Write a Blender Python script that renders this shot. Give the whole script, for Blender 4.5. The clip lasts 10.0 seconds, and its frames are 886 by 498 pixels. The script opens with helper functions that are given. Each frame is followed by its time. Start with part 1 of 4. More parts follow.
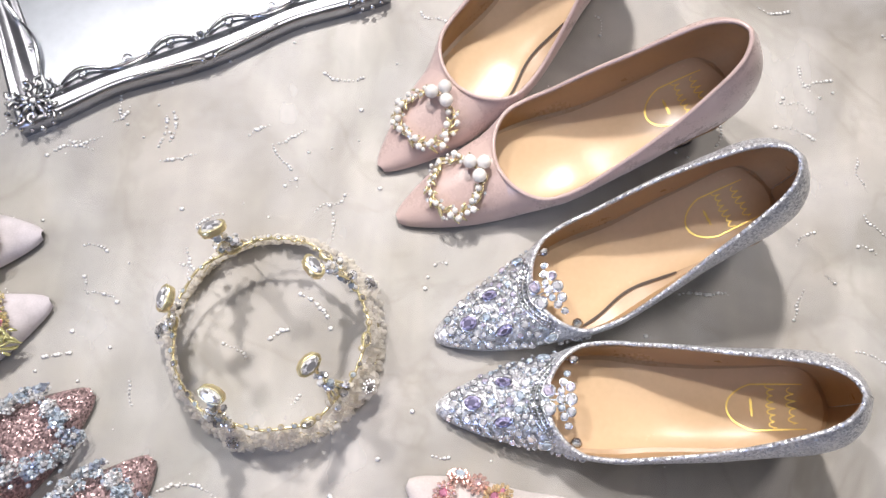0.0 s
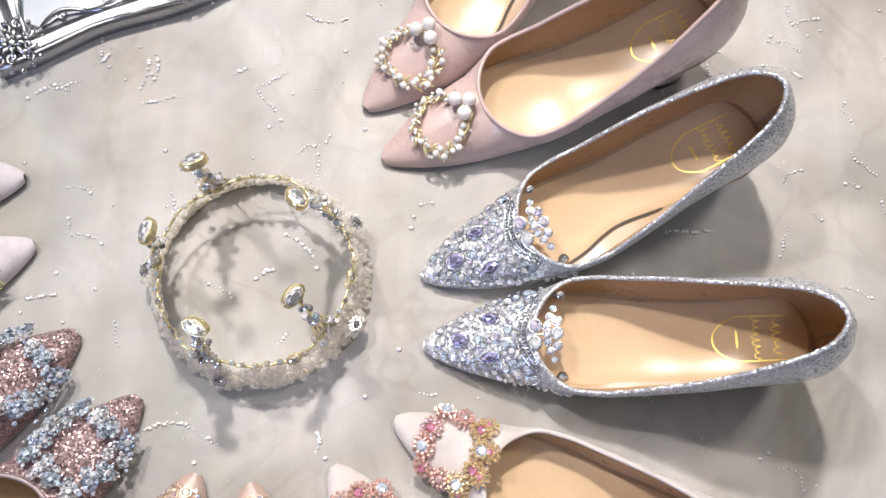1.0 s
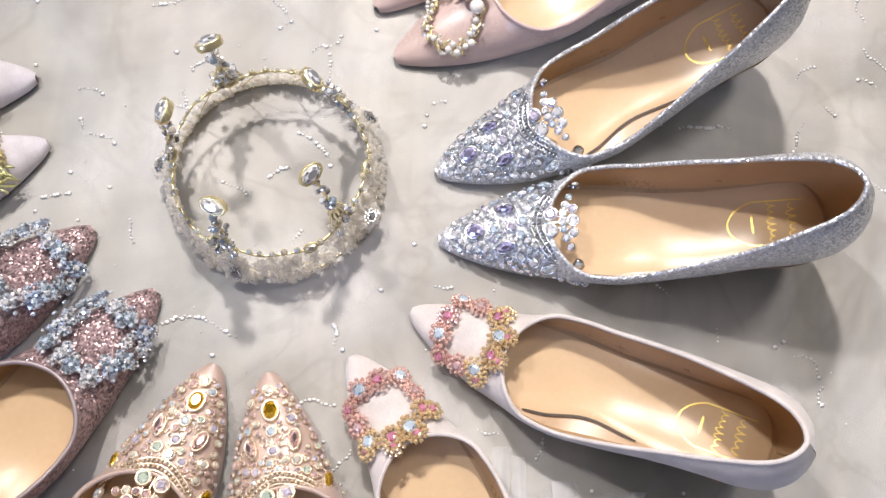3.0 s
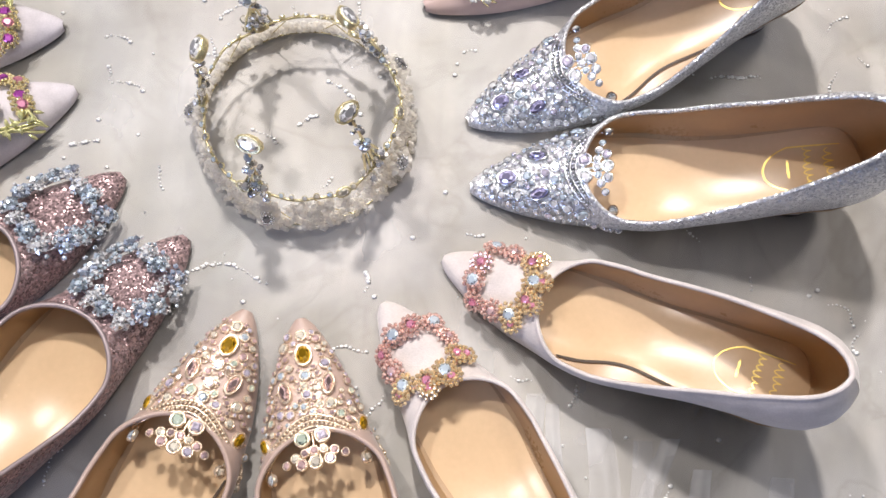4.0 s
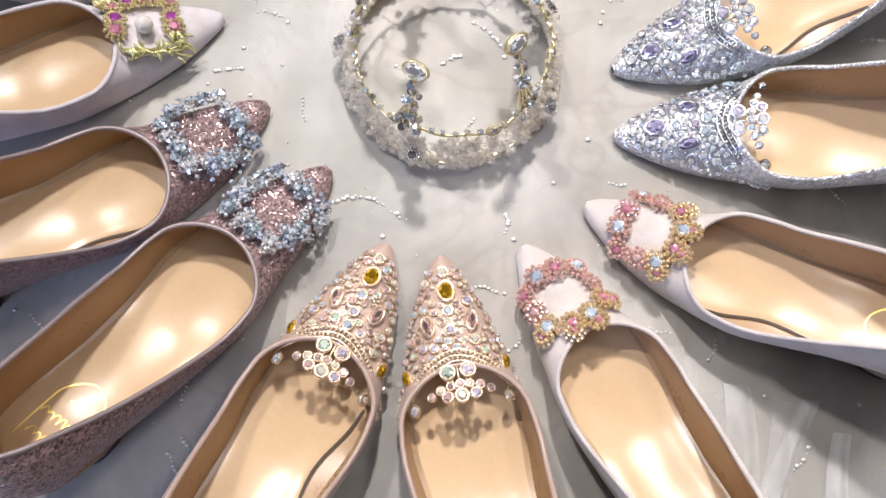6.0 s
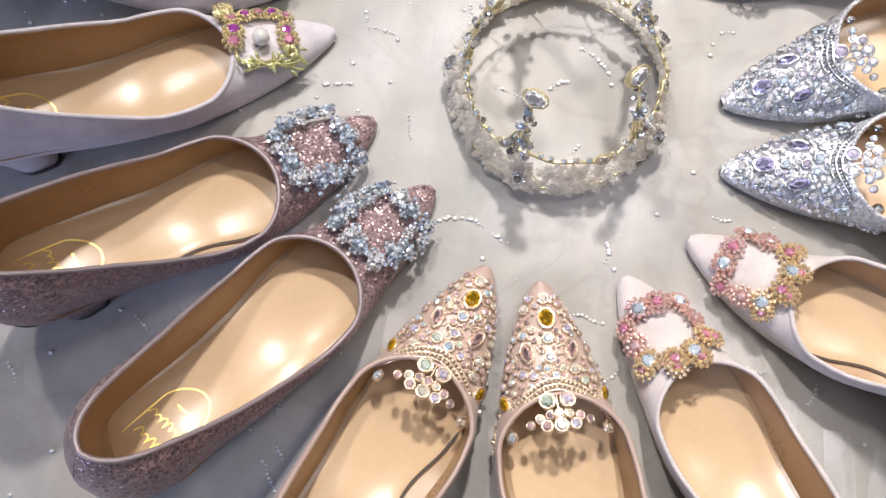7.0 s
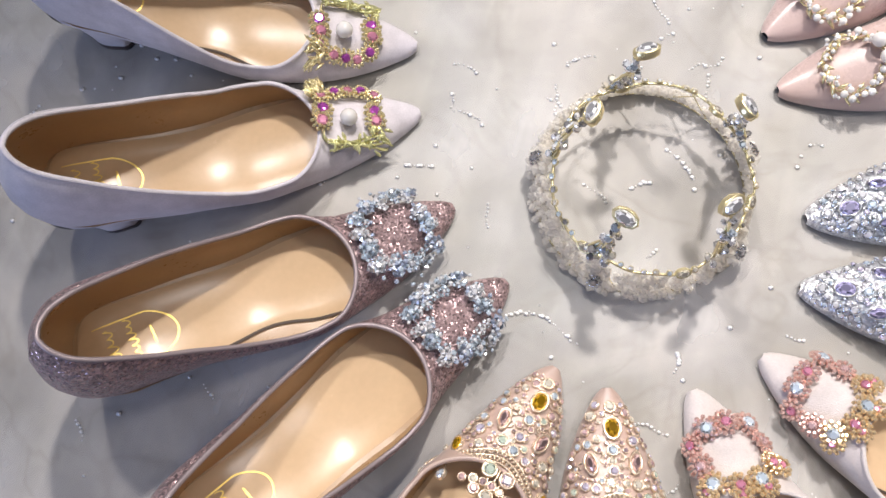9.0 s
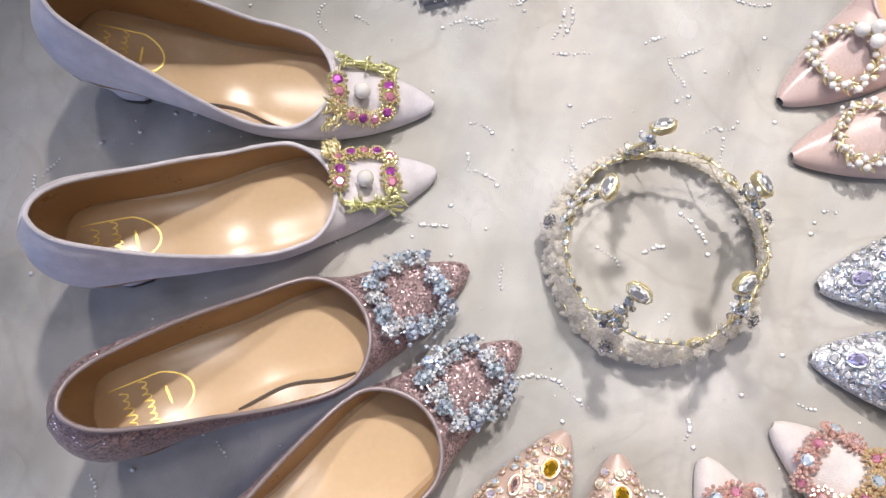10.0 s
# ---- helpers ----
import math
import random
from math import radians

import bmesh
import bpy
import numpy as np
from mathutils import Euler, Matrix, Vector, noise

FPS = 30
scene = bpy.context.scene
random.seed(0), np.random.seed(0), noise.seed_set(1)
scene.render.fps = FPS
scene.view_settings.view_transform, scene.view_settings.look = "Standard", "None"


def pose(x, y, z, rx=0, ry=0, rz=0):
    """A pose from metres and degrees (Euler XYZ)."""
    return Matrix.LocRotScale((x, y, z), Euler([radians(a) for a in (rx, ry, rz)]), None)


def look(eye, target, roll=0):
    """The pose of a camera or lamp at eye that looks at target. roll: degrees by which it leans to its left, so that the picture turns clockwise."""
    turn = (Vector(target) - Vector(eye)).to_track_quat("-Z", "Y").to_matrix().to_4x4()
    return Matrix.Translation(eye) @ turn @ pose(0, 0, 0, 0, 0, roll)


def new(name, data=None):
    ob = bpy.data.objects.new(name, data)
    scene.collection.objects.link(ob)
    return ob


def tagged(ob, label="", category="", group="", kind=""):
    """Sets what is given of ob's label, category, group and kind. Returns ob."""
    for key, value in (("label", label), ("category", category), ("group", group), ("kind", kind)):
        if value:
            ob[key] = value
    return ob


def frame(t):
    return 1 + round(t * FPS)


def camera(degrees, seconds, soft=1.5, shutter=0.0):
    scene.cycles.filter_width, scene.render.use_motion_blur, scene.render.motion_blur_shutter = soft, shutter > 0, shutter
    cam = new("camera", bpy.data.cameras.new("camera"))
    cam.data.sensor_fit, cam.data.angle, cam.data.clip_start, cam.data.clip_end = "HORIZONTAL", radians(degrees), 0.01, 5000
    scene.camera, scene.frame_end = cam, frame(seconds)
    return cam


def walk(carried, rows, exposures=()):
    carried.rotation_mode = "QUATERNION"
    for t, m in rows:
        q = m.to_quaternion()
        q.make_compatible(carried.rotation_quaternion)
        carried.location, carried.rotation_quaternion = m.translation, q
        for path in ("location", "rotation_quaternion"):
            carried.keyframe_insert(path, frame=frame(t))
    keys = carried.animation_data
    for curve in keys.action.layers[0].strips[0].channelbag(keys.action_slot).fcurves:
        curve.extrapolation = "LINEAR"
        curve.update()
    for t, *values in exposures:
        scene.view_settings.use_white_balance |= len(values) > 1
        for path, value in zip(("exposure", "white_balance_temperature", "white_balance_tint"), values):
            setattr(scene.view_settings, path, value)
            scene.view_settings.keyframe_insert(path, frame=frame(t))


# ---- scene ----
cam = camera(58.7, 10.0)
PATH = [
    (0, (-0.009, 0.023, 0.511), (0.024, 0.578, -1.41), 7.3),
    (0.5, (-0.005, 0.012, 0.508), (0.036, 0.543, -1.42), 8.1),
    (1, (-0.001, -0.002, 0.502), (0.047, 0.505, -1.432), 8.7),
    (1.5, (-0.002, -0.014, 0.498), (0.052, 0.478, -1.439), 9.2),
    (2, (-0.002, -0.029, 0.494), (0.052, 0.447, -1.448), 9.2),
    (2.5, (-0.003, -0.043, 0.492), (0.049, 0.43, -1.451), 8.9),
    (4, (-0.026, -0.087, 0.477), (0.027, 0.37, -1.469), 9.3),
    (4.5, (-0.038, -0.096, 0.474), (0.016, 0.35, -1.475), 10.1),
    (5, (-0.053, -0.106, 0.469), (-0.012, 0.321, -1.484), 9.4),
    (5.2, (-0.06, -0.11, 0.465), (-0.029, 0.31, -1.49), 8.5),
    (6.5, (-0.119, -0.125, 0.463), (-0.153, 0.324, -1.486), 3.6),
    (7, (-0.137, -0.117, 0.466), (-0.222, 0.321, -1.484), -1.1),
    (7.5, (-0.154, -0.109, 0.468), (-0.248, 0.325, -1.482), -0.8),
    (8, (-0.165, -0.096, 0.472), (-0.276, 0.328, -1.48), -1.9),
    (8.5, (-0.171, -0.084, 0.473), (-0.293, 0.334, -1.479), -2.4),
    (9, (-0.179, -0.067, 0.479), (-0.318, 0.344, -1.474), -3.7),
    (9.5, (-0.185, -0.052, 0.484), (-0.335, 0.358, -1.468), -4.5),
    (10, (-0.192, -0.036, 0.49), (-0.351, 0.382, -1.459), -4.8),
]
walk(cam, [(t, look(eye, target, roll)) for t, eye, target, roll in PATH])

# ---- world and lamps ----
world = bpy.data.worlds.new("world")
scene.world = world
world.use_nodes = True
bg = world.node_tree.nodes["Background"]
bg.inputs[0].default_value = (0.75, 0.82, 1.0, 1)
bg.inputs[1].default_value = 0.12


def area_lamp(name, eye, target, watts, size, colour):
    data = bpy.data.lights.new(name, "AREA")
    data.shape, data.size, data.energy, data.color = "DISK", size, watts, colour
    ob = new(name, data)
    ob.matrix_world = look(eye, target)
    return ob


def spot_lamp(name, eye, target, watts, radius, degrees, colour):
    data = bpy.data.lights.new(name, "SPOT")
    data.shadow_soft_size, data.energy, data.color = radius, watts, colour
    data.spot_size, data.spot_blend = radians(degrees), 1.0
    ob = new(name, data)
    ob.matrix_world = look(eye, target)
    return ob


CENTRE = (-0.1, 0.06, 0.0)
spot_lamp("key_downlight", (-0.22, 1.24, 1.72), (0.16, -0.04, 0), 165.0, 0.06, 48.0, (1.0, 0.935, 0.905))
spot_lamp("second_downlight", (-0.86, 0.86, 1.72), (0.28, -0.12, 0), 78.0, 0.06, 48.0, (1.0, 0.935, 0.905))
# soft fill spot added at the back right to brighten that side
spot_lamp("right_fill", (0.78, 0.84, 1.72), (0.26, -0.10, 0), 44.0, 0.16, 48.0, (1.0, 0.925, 0.895))
# broad fill added overhead to lift the ambient light on the stones
area_lamp("overhead_fill", (0.1, 0.1, 1.82), (0.1, 0.1, 0), 3.0, 1.2, (1.0, 0.98, 0.96))
# cool fill added from the front left; the walls have no window
area_lamp("cool_fill", (-1.2, -1.3, 0.9), CENTRE, 12.0, 0.7, (0.48, 0.6, 1.0))

# ---- materials ----


def material(name, colour, rough=0.5, metal=0.0, vary=0.12, scale=60.0, bump=0.0, bump_scale=900.0, sheen=0.0, coat=0.0, spec=0.5, rough_vary=0.08):
    """A surface with mottling at two scales and a fine relief."""
    m = bpy.data.materials.new(name)
    m.use_nodes = True
    nt = m.node_tree
    b = nt.nodes["Principled BSDF"]
    tc = nt.nodes.new("ShaderNodeTexCoord")
    n1 = nt.nodes.new("ShaderNodeTexNoise")
    n1.inputs["Scale"].default_value, n1.inputs["Detail"].default_value = scale, 5.0
    n2 = nt.nodes.new("ShaderNodeTexNoise")
    n2.inputs["Scale"].default_value, n2.inputs["Detail"].default_value = scale * 11, 3.0
    nt.links.new(tc.outputs["Object"], n1.inputs["Vector"])
    nt.links.new(tc.outputs["Object"], n2.inputs["Vector"])
    add = nt.nodes.new("ShaderNodeMath")
    add.operation = "ADD"
    nt.links.new(n1.outputs["Fac"], add.inputs[0])
    half = nt.nodes.new("ShaderNodeMath")
    half.operation, half.inputs[1].default_value = "MULTIPLY", 0.5
    nt.links.new(n2.outputs["Fac"], half.inputs[0])
    nt.links.new(half.outputs[0], add.inputs[1])
    ramp = nt.nodes.new("ShaderNodeValToRGB")
    ramp.color_ramp.elements[0].position, ramp.color_ramp.elements[1].position = 0.45, 1.05
    ramp.color_ramp.elements[0].color = (*[c * (1 - vary) for c in colour], 1)
    ramp.color_ramp.elements[1].color = (*[min(1, c * (1 + vary)) for c in colour], 1)
    nt.links.new(add.outputs[0], ramp.inputs[0])
    nt.links.new(ramp.outputs[0], b.inputs["Base Color"])
    rr = nt.nodes.new("ShaderNodeMapRange")
    rr.inputs["From Min"].default_value, rr.inputs["From Max"].default_value = 0.4, 1.1
    rr.inputs["To Min"].default_value, rr.inputs["To Max"].default_value = max(0.02, rough - rough_vary), min(1, rough + rough_vary)
    nt.links.new(add.outputs[0], rr.inputs[0])
    nt.links.new(rr.outputs[0], b.inputs["Roughness"])
    b.inputs["Metallic"].default_value = metal
    b.inputs["Sheen Weight"].default_value = sheen
    b.inputs["Coat Weight"].default_value = coat
    b.inputs["Specular IOR Level"].default_value = spec
    if bump:
        nb = nt.nodes.new("ShaderNodeTexNoise")
        nb.inputs["Scale"].default_value, nb.inputs["Detail"].default_value = bump_scale, 3.0
        nt.links.new(tc.outputs["Object"], nb.inputs["Vector"])
        bp = nt.nodes.new("ShaderNodeBump")
        bp.inputs["Strength"].default_value, bp.inputs["Distance"].default_value = bump, 0.0006
        nt.links.new(nb.outputs["Fac"], bp.inputs["Height"])
        nt.links.new(bp.outputs[0], b.inputs["Normal"])
    return m


def glitter(name, colour, spread, metal, tilt=0.9, scale=1100.0, rough=0.28):
    """Cloth covered with glitter flakes: each flake has its own tilt and tone."""
    m = bpy.data.materials.new(name)
    m.use_nodes = True
    nt = m.node_tree
    b = nt.nodes["Principled BSDF"]
    tc = nt.nodes.new("ShaderNodeTexCoord")
    vo = nt.nodes.new("ShaderNodeTexVoronoi")
    vo.inputs["Scale"].default_value = scale
    nt.links.new(tc.outputs["Object"], vo.inputs["Vector"])
    geo = nt.nodes.new("ShaderNodeNewGeometry")
    sub = nt.nodes.new("ShaderNodeVectorMath")
    sub.operation, sub.inputs[1].default_value = "SUBTRACT", (0.5, 0.5, 0.5)
    nt.links.new(vo.outputs["Color"], sub.inputs[0])
    mul = nt.nodes.new("ShaderNodeVectorMath")
    mul.operation, mul.inputs["Scale"].default_value = "SCALE", tilt
    nt.links.new(sub.outputs[0], mul.inputs[0])
    add = nt.nodes.new("ShaderNodeVectorMath")
    nt.links.new(geo.outputs["Normal"], add.inputs[0])
    nt.links.new(mul.outputs[0], add.inputs[1])
    nrm = nt.nodes.new("ShaderNodeVectorMath")
    nrm.operation = "NORMALIZE"
    nt.links.new(add.outputs[0], nrm.inputs[0])
    nt.links.new(nrm.outputs[0], b.inputs["Normal"])
    sep = nt.nodes.new("ShaderNodeSeparateColor")
    nt.links.new(vo.outputs["Color"], sep.inputs[0])
    ramp = nt.nodes.new("ShaderNodeValToRGB")
    e = ramp.color_ramp.elements
    e[0].color = (*[c * (1 - spread) for c in colour], 1)
    e[1].color = (*[min(1, c * (1 + spread)) for c in colour], 1)
    nt.links.new(sep.outputs["Red"], ramp.inputs[0])
    nt.links.new(ramp.outputs[0], b.inputs["Base Color"])
    b.inputs["Metallic"].default_value, b.inputs["Roughness"].default_value = metal, rough
    return m


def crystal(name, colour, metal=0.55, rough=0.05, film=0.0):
    """Foil-backed cut stone or pearl: sharp reflections with a tint; cut stones also have facet glints painted into the
    base colour.
    """
    m = bpy.data.materials.new(name)
    m.use_nodes = True
    nt = m.node_tree
    b = nt.nodes["Principled BSDF"]
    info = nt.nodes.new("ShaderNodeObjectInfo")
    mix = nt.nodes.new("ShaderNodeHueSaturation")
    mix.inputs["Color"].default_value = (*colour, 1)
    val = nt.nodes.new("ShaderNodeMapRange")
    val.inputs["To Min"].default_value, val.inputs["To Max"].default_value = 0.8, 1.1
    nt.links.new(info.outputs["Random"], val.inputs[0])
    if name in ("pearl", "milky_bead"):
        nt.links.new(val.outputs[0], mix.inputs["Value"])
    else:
        # random brightness per facet, painted in for the stone's inner reflections
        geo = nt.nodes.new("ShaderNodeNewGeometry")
        facet_glint = nt.nodes.new("ShaderNodeMapRange")
        facet_glint.inputs["To Min"].default_value, facet_glint.inputs["To Max"].default_value = 0.22, 1.7
        nt.links.new(geo.outputs["Random Per Island"], facet_glint.inputs[0])
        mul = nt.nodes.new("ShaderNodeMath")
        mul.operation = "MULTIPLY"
        nt.links.new(facet_glint.outputs[0], mul.inputs[0])
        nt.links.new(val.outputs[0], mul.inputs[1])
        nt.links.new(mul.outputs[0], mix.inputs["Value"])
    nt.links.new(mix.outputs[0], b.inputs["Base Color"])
    b.inputs["Metallic"].default_value, b.inputs["Roughness"].default_value = metal, rough
    b.inputs["Coat Weight"].default_value = 0.6
    b.inputs["Coat Roughness"].default_value = 0.02
    if name == "milky_bead":
        b.inputs["Subsurface Weight"].default_value = 0.8
        b.inputs["Subsurface Scale"].default_value = 0.008
        b.inputs["Subsurface Radius"].default_value = (1.0, 0.95, 0.9)
    if film:
        b.inputs["Thin Film Thickness"].default_value = film
    return m


def marble():
    """Polished pale grey-beige stone with clouds, faint veins and pale brushed streaks."""
    m = bpy.data.materials.new("polished_stone")
    m.use_nodes = True
    nt = m.node_tree
    b = nt.nodes["Principled BSDF"]
    tc = nt.nodes.new("ShaderNodeTexCoord")

    def noise_node(scale, detail, distort, stretch=None):
        n = nt.nodes.new("ShaderNodeTexNoise")
        n.inputs["Scale"].default_value, n.inputs["Detail"].default_value, n.inputs["Distortion"].default_value = scale, detail, distort
        if stretch:
            mp = nt.nodes.new("ShaderNodeMapping")
            mp.inputs["Scale"].default_value, mp.inputs["Rotation"].default_value = stretch, (0, 0, radians(15))
            nt.links.new(tc.outputs["Object"], mp.inputs["Vector"])
            nt.links.new(mp.outputs[0], n.inputs["Vector"])
        else:
            nt.links.new(tc.outputs["Object"], n.inputs["Vector"])
        return n

    def ramp_node(src, stops):
        r = nt.nodes.new("ShaderNodeValToRGB")
        e = r.color_ramp.elements
        for i, (p, c) in enumerate(stops):
            el = e[i] if i < 2 else e.new(p)
            el.position, el.color = p, (*c, 1)
        nt.links.new(src, r.inputs[0])
        return r

    def mix_node(kind, fac, a, c):
        x = nt.nodes.new("ShaderNodeMix")
        x.data_type, x.blend_type = "RGBA", kind
        x.inputs[0].default_value = fac
        nt.links.new(a, x.inputs[6])
        nt.links.new(c, x.inputs[7])
        return x.outputs[2]

    cloud = ramp_node(noise_node(9.0, 8.0, 0.9).outputs["Fac"], [(0.34, (0.30, 0.28, 0.25)), (0.66, (0.53, 0.50, 0.46))])
    cool = ramp_node(noise_node(4.0, 3.0, 1.2).outputs["Fac"], [(0.38, (1.0, 0.99, 0.97)), (0.68, (0.82, 0.86, 0.87))])
    streak = ramp_node(noise_node(9.0, 8.0, 0.3, (6.0, 0.7, 1.0)).outputs["Fac"], [(0.5, (1.0, 1.0, 1.0)), (0.8, (1.16, 1.16, 1.16))])
    vein = ramp_node(noise_node(5.0, 10.0, 2.2).outputs["Fac"], [(0.47, (1, 1, 1)), (0.53, (1, 1, 1)), (0.5, (0.86, 0.85, 0.82))])
    c = mix_node("MULTIPLY", 1.0, cloud.outputs[0], cool.outputs[0])
    c = mix_node("MULTIPLY", 1.0, c, streak.outputs[0])
    c = mix_node("MULTIPLY", 0.8, c, vein.outputs[0])
    nt.links.new(c, b.inputs["Base Color"])
    rough = nt.nodes.new("ShaderNodeMapRange")
    rough.inputs["To Min"].default_value, rough.inputs["To Max"].default_value = 0.38, 0.55
    nt.links.new(noise_node(30.0, 4.0, 0.4).outputs["Fac"], rough.inputs[0])
    nt.links.new(rough.outputs[0], b.inputs["Roughness"])
    bp = nt.nodes.new("ShaderNodeBump")
    bp.inputs["Strength"].default_value, bp.inputs["Distance"].default_value = 0.12, 0.001
    nt.links.new(noise_node(55.0, 5.0, 0.5).outputs["Fac"], bp.inputs["Height"])
    nt.links.new(bp.outputs[0], b.inputs["Normal"])
    b.inputs["Specular IOR Level"].default_value = 0.35
    return m


def tulle(name, low, high):
    """Sheer white net: mostly see-through, denser where threads gather."""
    m = bpy.data.materials.new(name)
    m.use_nodes = True
    nt = m.node_tree
    b = nt.nodes["Principled BSDF"]
    b.inputs["Base Color"].default_value, b.inputs["Roughness"].default_value = (0.86, 0.86, 0.88, 1), 0.45
    b.inputs["Sheen Weight"].default_value = 0.4
    tc = nt.nodes.new("ShaderNodeTexCoord")
    mp = nt.nodes.new("ShaderNodeMapping")
    mp.inputs["Scale"].default_value, mp.inputs["Rotation"].default_value = (20.0, 4.0, 4.0), (0, 0, radians(-8))
    nt.links.new(tc.outputs["Object"], mp.inputs["Vector"])
    n1 = nt.nodes.new("ShaderNodeTexNoise")
    n1.inputs["Scale"].default_value, n1.inputs["Detail"].default_value = 1.0, 6.0
    nt.links.new(mp.outputs[0], n1.inputs["Vector"])
    n2 = nt.nodes.new("ShaderNodeTexNoise")
    n2.inputs["Scale"].default_value, n2.inputs["Detail"].default_value = 14.0, 4.0
    nt.links.new(tc.outputs["Object"], n2.inputs["Vector"])
    mul = nt.nodes.new("ShaderNodeMath")
    mul.operation = "MULTIPLY"
    nt.links.new(n1.outputs["Fac"], mul.inputs[0])
    nt.links.new(n2.outputs["Fac"], mul.inputs[1])
    rng = nt.nodes.new("ShaderNodeMapRange")
    rng.inputs["From Min"].default_value, rng.inputs["From Max"].default_value = 0.15, 0.42
    rng.inputs["To Min"].default_value, rng.inputs["To Max"].default_value = low, high
    nt.links.new(mul.outputs[0], rng.inputs[0])
    nt.links.new(rng.outputs[0], b.inputs["Alpha"])
    return m


STONE = marble()
NET = tulle("sheer_white_net", 0.02, 0.36)
GATHERED = tulle("gathered_white_net", 0.06, 0.62)
TAN = material("tan_leather_lining", (0.43, 0.285, 0.16), 0.32, vary=0.07, scale=35, bump=0.08, bump_scale=45, spec=0.5)
PAD = material("glossy_tan_insole", (0.63, 0.455, 0.285), 0.24, vary=0.06, scale=25, bump=0.6, bump_scale=30, spec=0.32, rough_vary=0.05)
SOLE = material("dark_sole", (0.06, 0.045, 0.04), 0.5)
SEAM_SHADE = material("seam_gap_shade", (0.05, 0.03, 0.018), 0.6)
GOLD_FOIL = material("gold_foil", (0.90, 0.66, 0.20), 0.42, metal=0.8)
PINK_SATIN = material("pink_satin", (0.56, 0.425, 0.395), 0.29, vary=0.06, bump=0.06, bump_scale=2500, sheen=0.25)
NUDE_SATIN = material("nude_satin", (0.46, 0.34, 0.29), 0.36, vary=0.06, bump=0.06, bump_scale=2500, sheen=0.2)
SILVER_GLITTER = glitter("silver_glitter", (0.66, 0.67, 0.73), 0.45, 0.5, tilt=0.9, scale=1000)
ROSE_GLITTER = glitter("rose_glitter", (0.42, 0.30, 0.305), 0.6, 0.5, tilt=1.1, scale=900)
WHITE_VELVET = material("white_velvet", (0.62, 0.565, 0.545), 0.8, vary=0.15, scale=70, bump=0.55, bump_scale=1500, sheen=0.5)
LILAC_VELVET = material("lilac_white_velvet", (0.66, 0.62, 0.66), 0.8, vary=0.16, scale=90, bump=0.35, bump_scale=1500, sheen=0.5)
SILVER_TRIM = material("silver_trim", (0.34, 0.28, 0.29), 0.5, metal=0.4)
CHAMPAGNE_METAL = material("champagne_metal", (0.84, 0.69, 0.53), 0.25, metal=0.7, vary=0.2, scale=200)
GOLD = material("pale_gold", (0.97, 0.78, 0.46), 0.24, metal=0.7, vary=0.2, scale=200)
PEACH_GOLD = material("peach_gold", (0.97, 0.69, 0.42), 0.2, metal=0.65, vary=0.2, scale=200)
ROSE_GOLD = material("rose_gold", (0.95, 0.60, 0.53), 0.2, metal=0.65, vary=0.2, scale=200)
STEEL = material("silver_metal", (0.78, 0.80, 0.84), 0.16, metal=1.0, vary=0.15, scale=200)
TRAY_SILVER = material("tray_silver", (0.40, 0.41, 0.45), 0.32, metal=1.0, vary=0.12, scale=40)
TRAY_PANEL = material("polished_tray_panel", (0.36, 0.39, 0.43), 0.36, metal=0.8, vary=0.10, scale=14)
TRAY_RELIEF = material("oxidised_tray_silver", (0.55, 0.56, 0.58), 0.24, metal=1.0, vary=0.35, scale=90)
WHITE_PAINT = material("white_plaster", (0.52, 0.50, 0.48), 0.9, vary=0.04, scale=3)
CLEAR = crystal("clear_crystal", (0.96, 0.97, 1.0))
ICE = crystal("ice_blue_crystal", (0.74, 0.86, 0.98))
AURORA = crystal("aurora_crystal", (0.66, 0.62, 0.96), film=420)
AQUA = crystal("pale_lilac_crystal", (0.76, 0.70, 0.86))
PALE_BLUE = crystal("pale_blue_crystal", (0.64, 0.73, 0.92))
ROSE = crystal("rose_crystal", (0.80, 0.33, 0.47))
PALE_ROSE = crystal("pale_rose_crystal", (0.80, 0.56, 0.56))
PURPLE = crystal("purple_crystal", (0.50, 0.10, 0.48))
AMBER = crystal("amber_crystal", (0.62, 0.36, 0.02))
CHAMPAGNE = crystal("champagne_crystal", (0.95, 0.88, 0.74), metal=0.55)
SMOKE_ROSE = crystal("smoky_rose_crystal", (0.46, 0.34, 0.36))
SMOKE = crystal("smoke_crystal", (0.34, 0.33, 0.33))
PEARL = crystal("pearl", (0.86, 0.83, 0.79), metal=0.0, rough=0.12)
MILK = material("milky_bead", (0.97, 0.93, 0.87), 0.2, vary=0.06, scale=120)
milk = MILK.node_tree.nodes["Principled BSDF"]
glow_through = MILK.node_tree.nodes.new("ShaderNodeBsdfTranslucent")
glow_through.inputs["Color"].default_value = (0.98, 0.95, 0.90, 1)
milk_mix = MILK.node_tree.nodes.new("ShaderNodeMixShader")
milk_mix.inputs[0].default_value = 0.6
MILK.node_tree.links.new(milk.outputs[0], milk_mix.inputs[1])
MILK.node_tree.links.new(glow_through.outputs[0], milk_mix.inputs[2])
clear_part = MILK.node_tree.nodes.new("ShaderNodeBsdfTransparent")
milk_clear = MILK.node_tree.nodes.new("ShaderNodeMixShader")
milk_clear.inputs[0].default_value = 0.42
MILK.node_tree.links.new(milk_mix.outputs[0], milk_clear.inputs[1])
MILK.node_tree.links.new(clear_part.outputs[0], milk_clear.inputs[2])
MILK.node_tree.links.new(milk_clear.outputs[0], MILK.node_tree.nodes["Material Output"].inputs["Surface"])
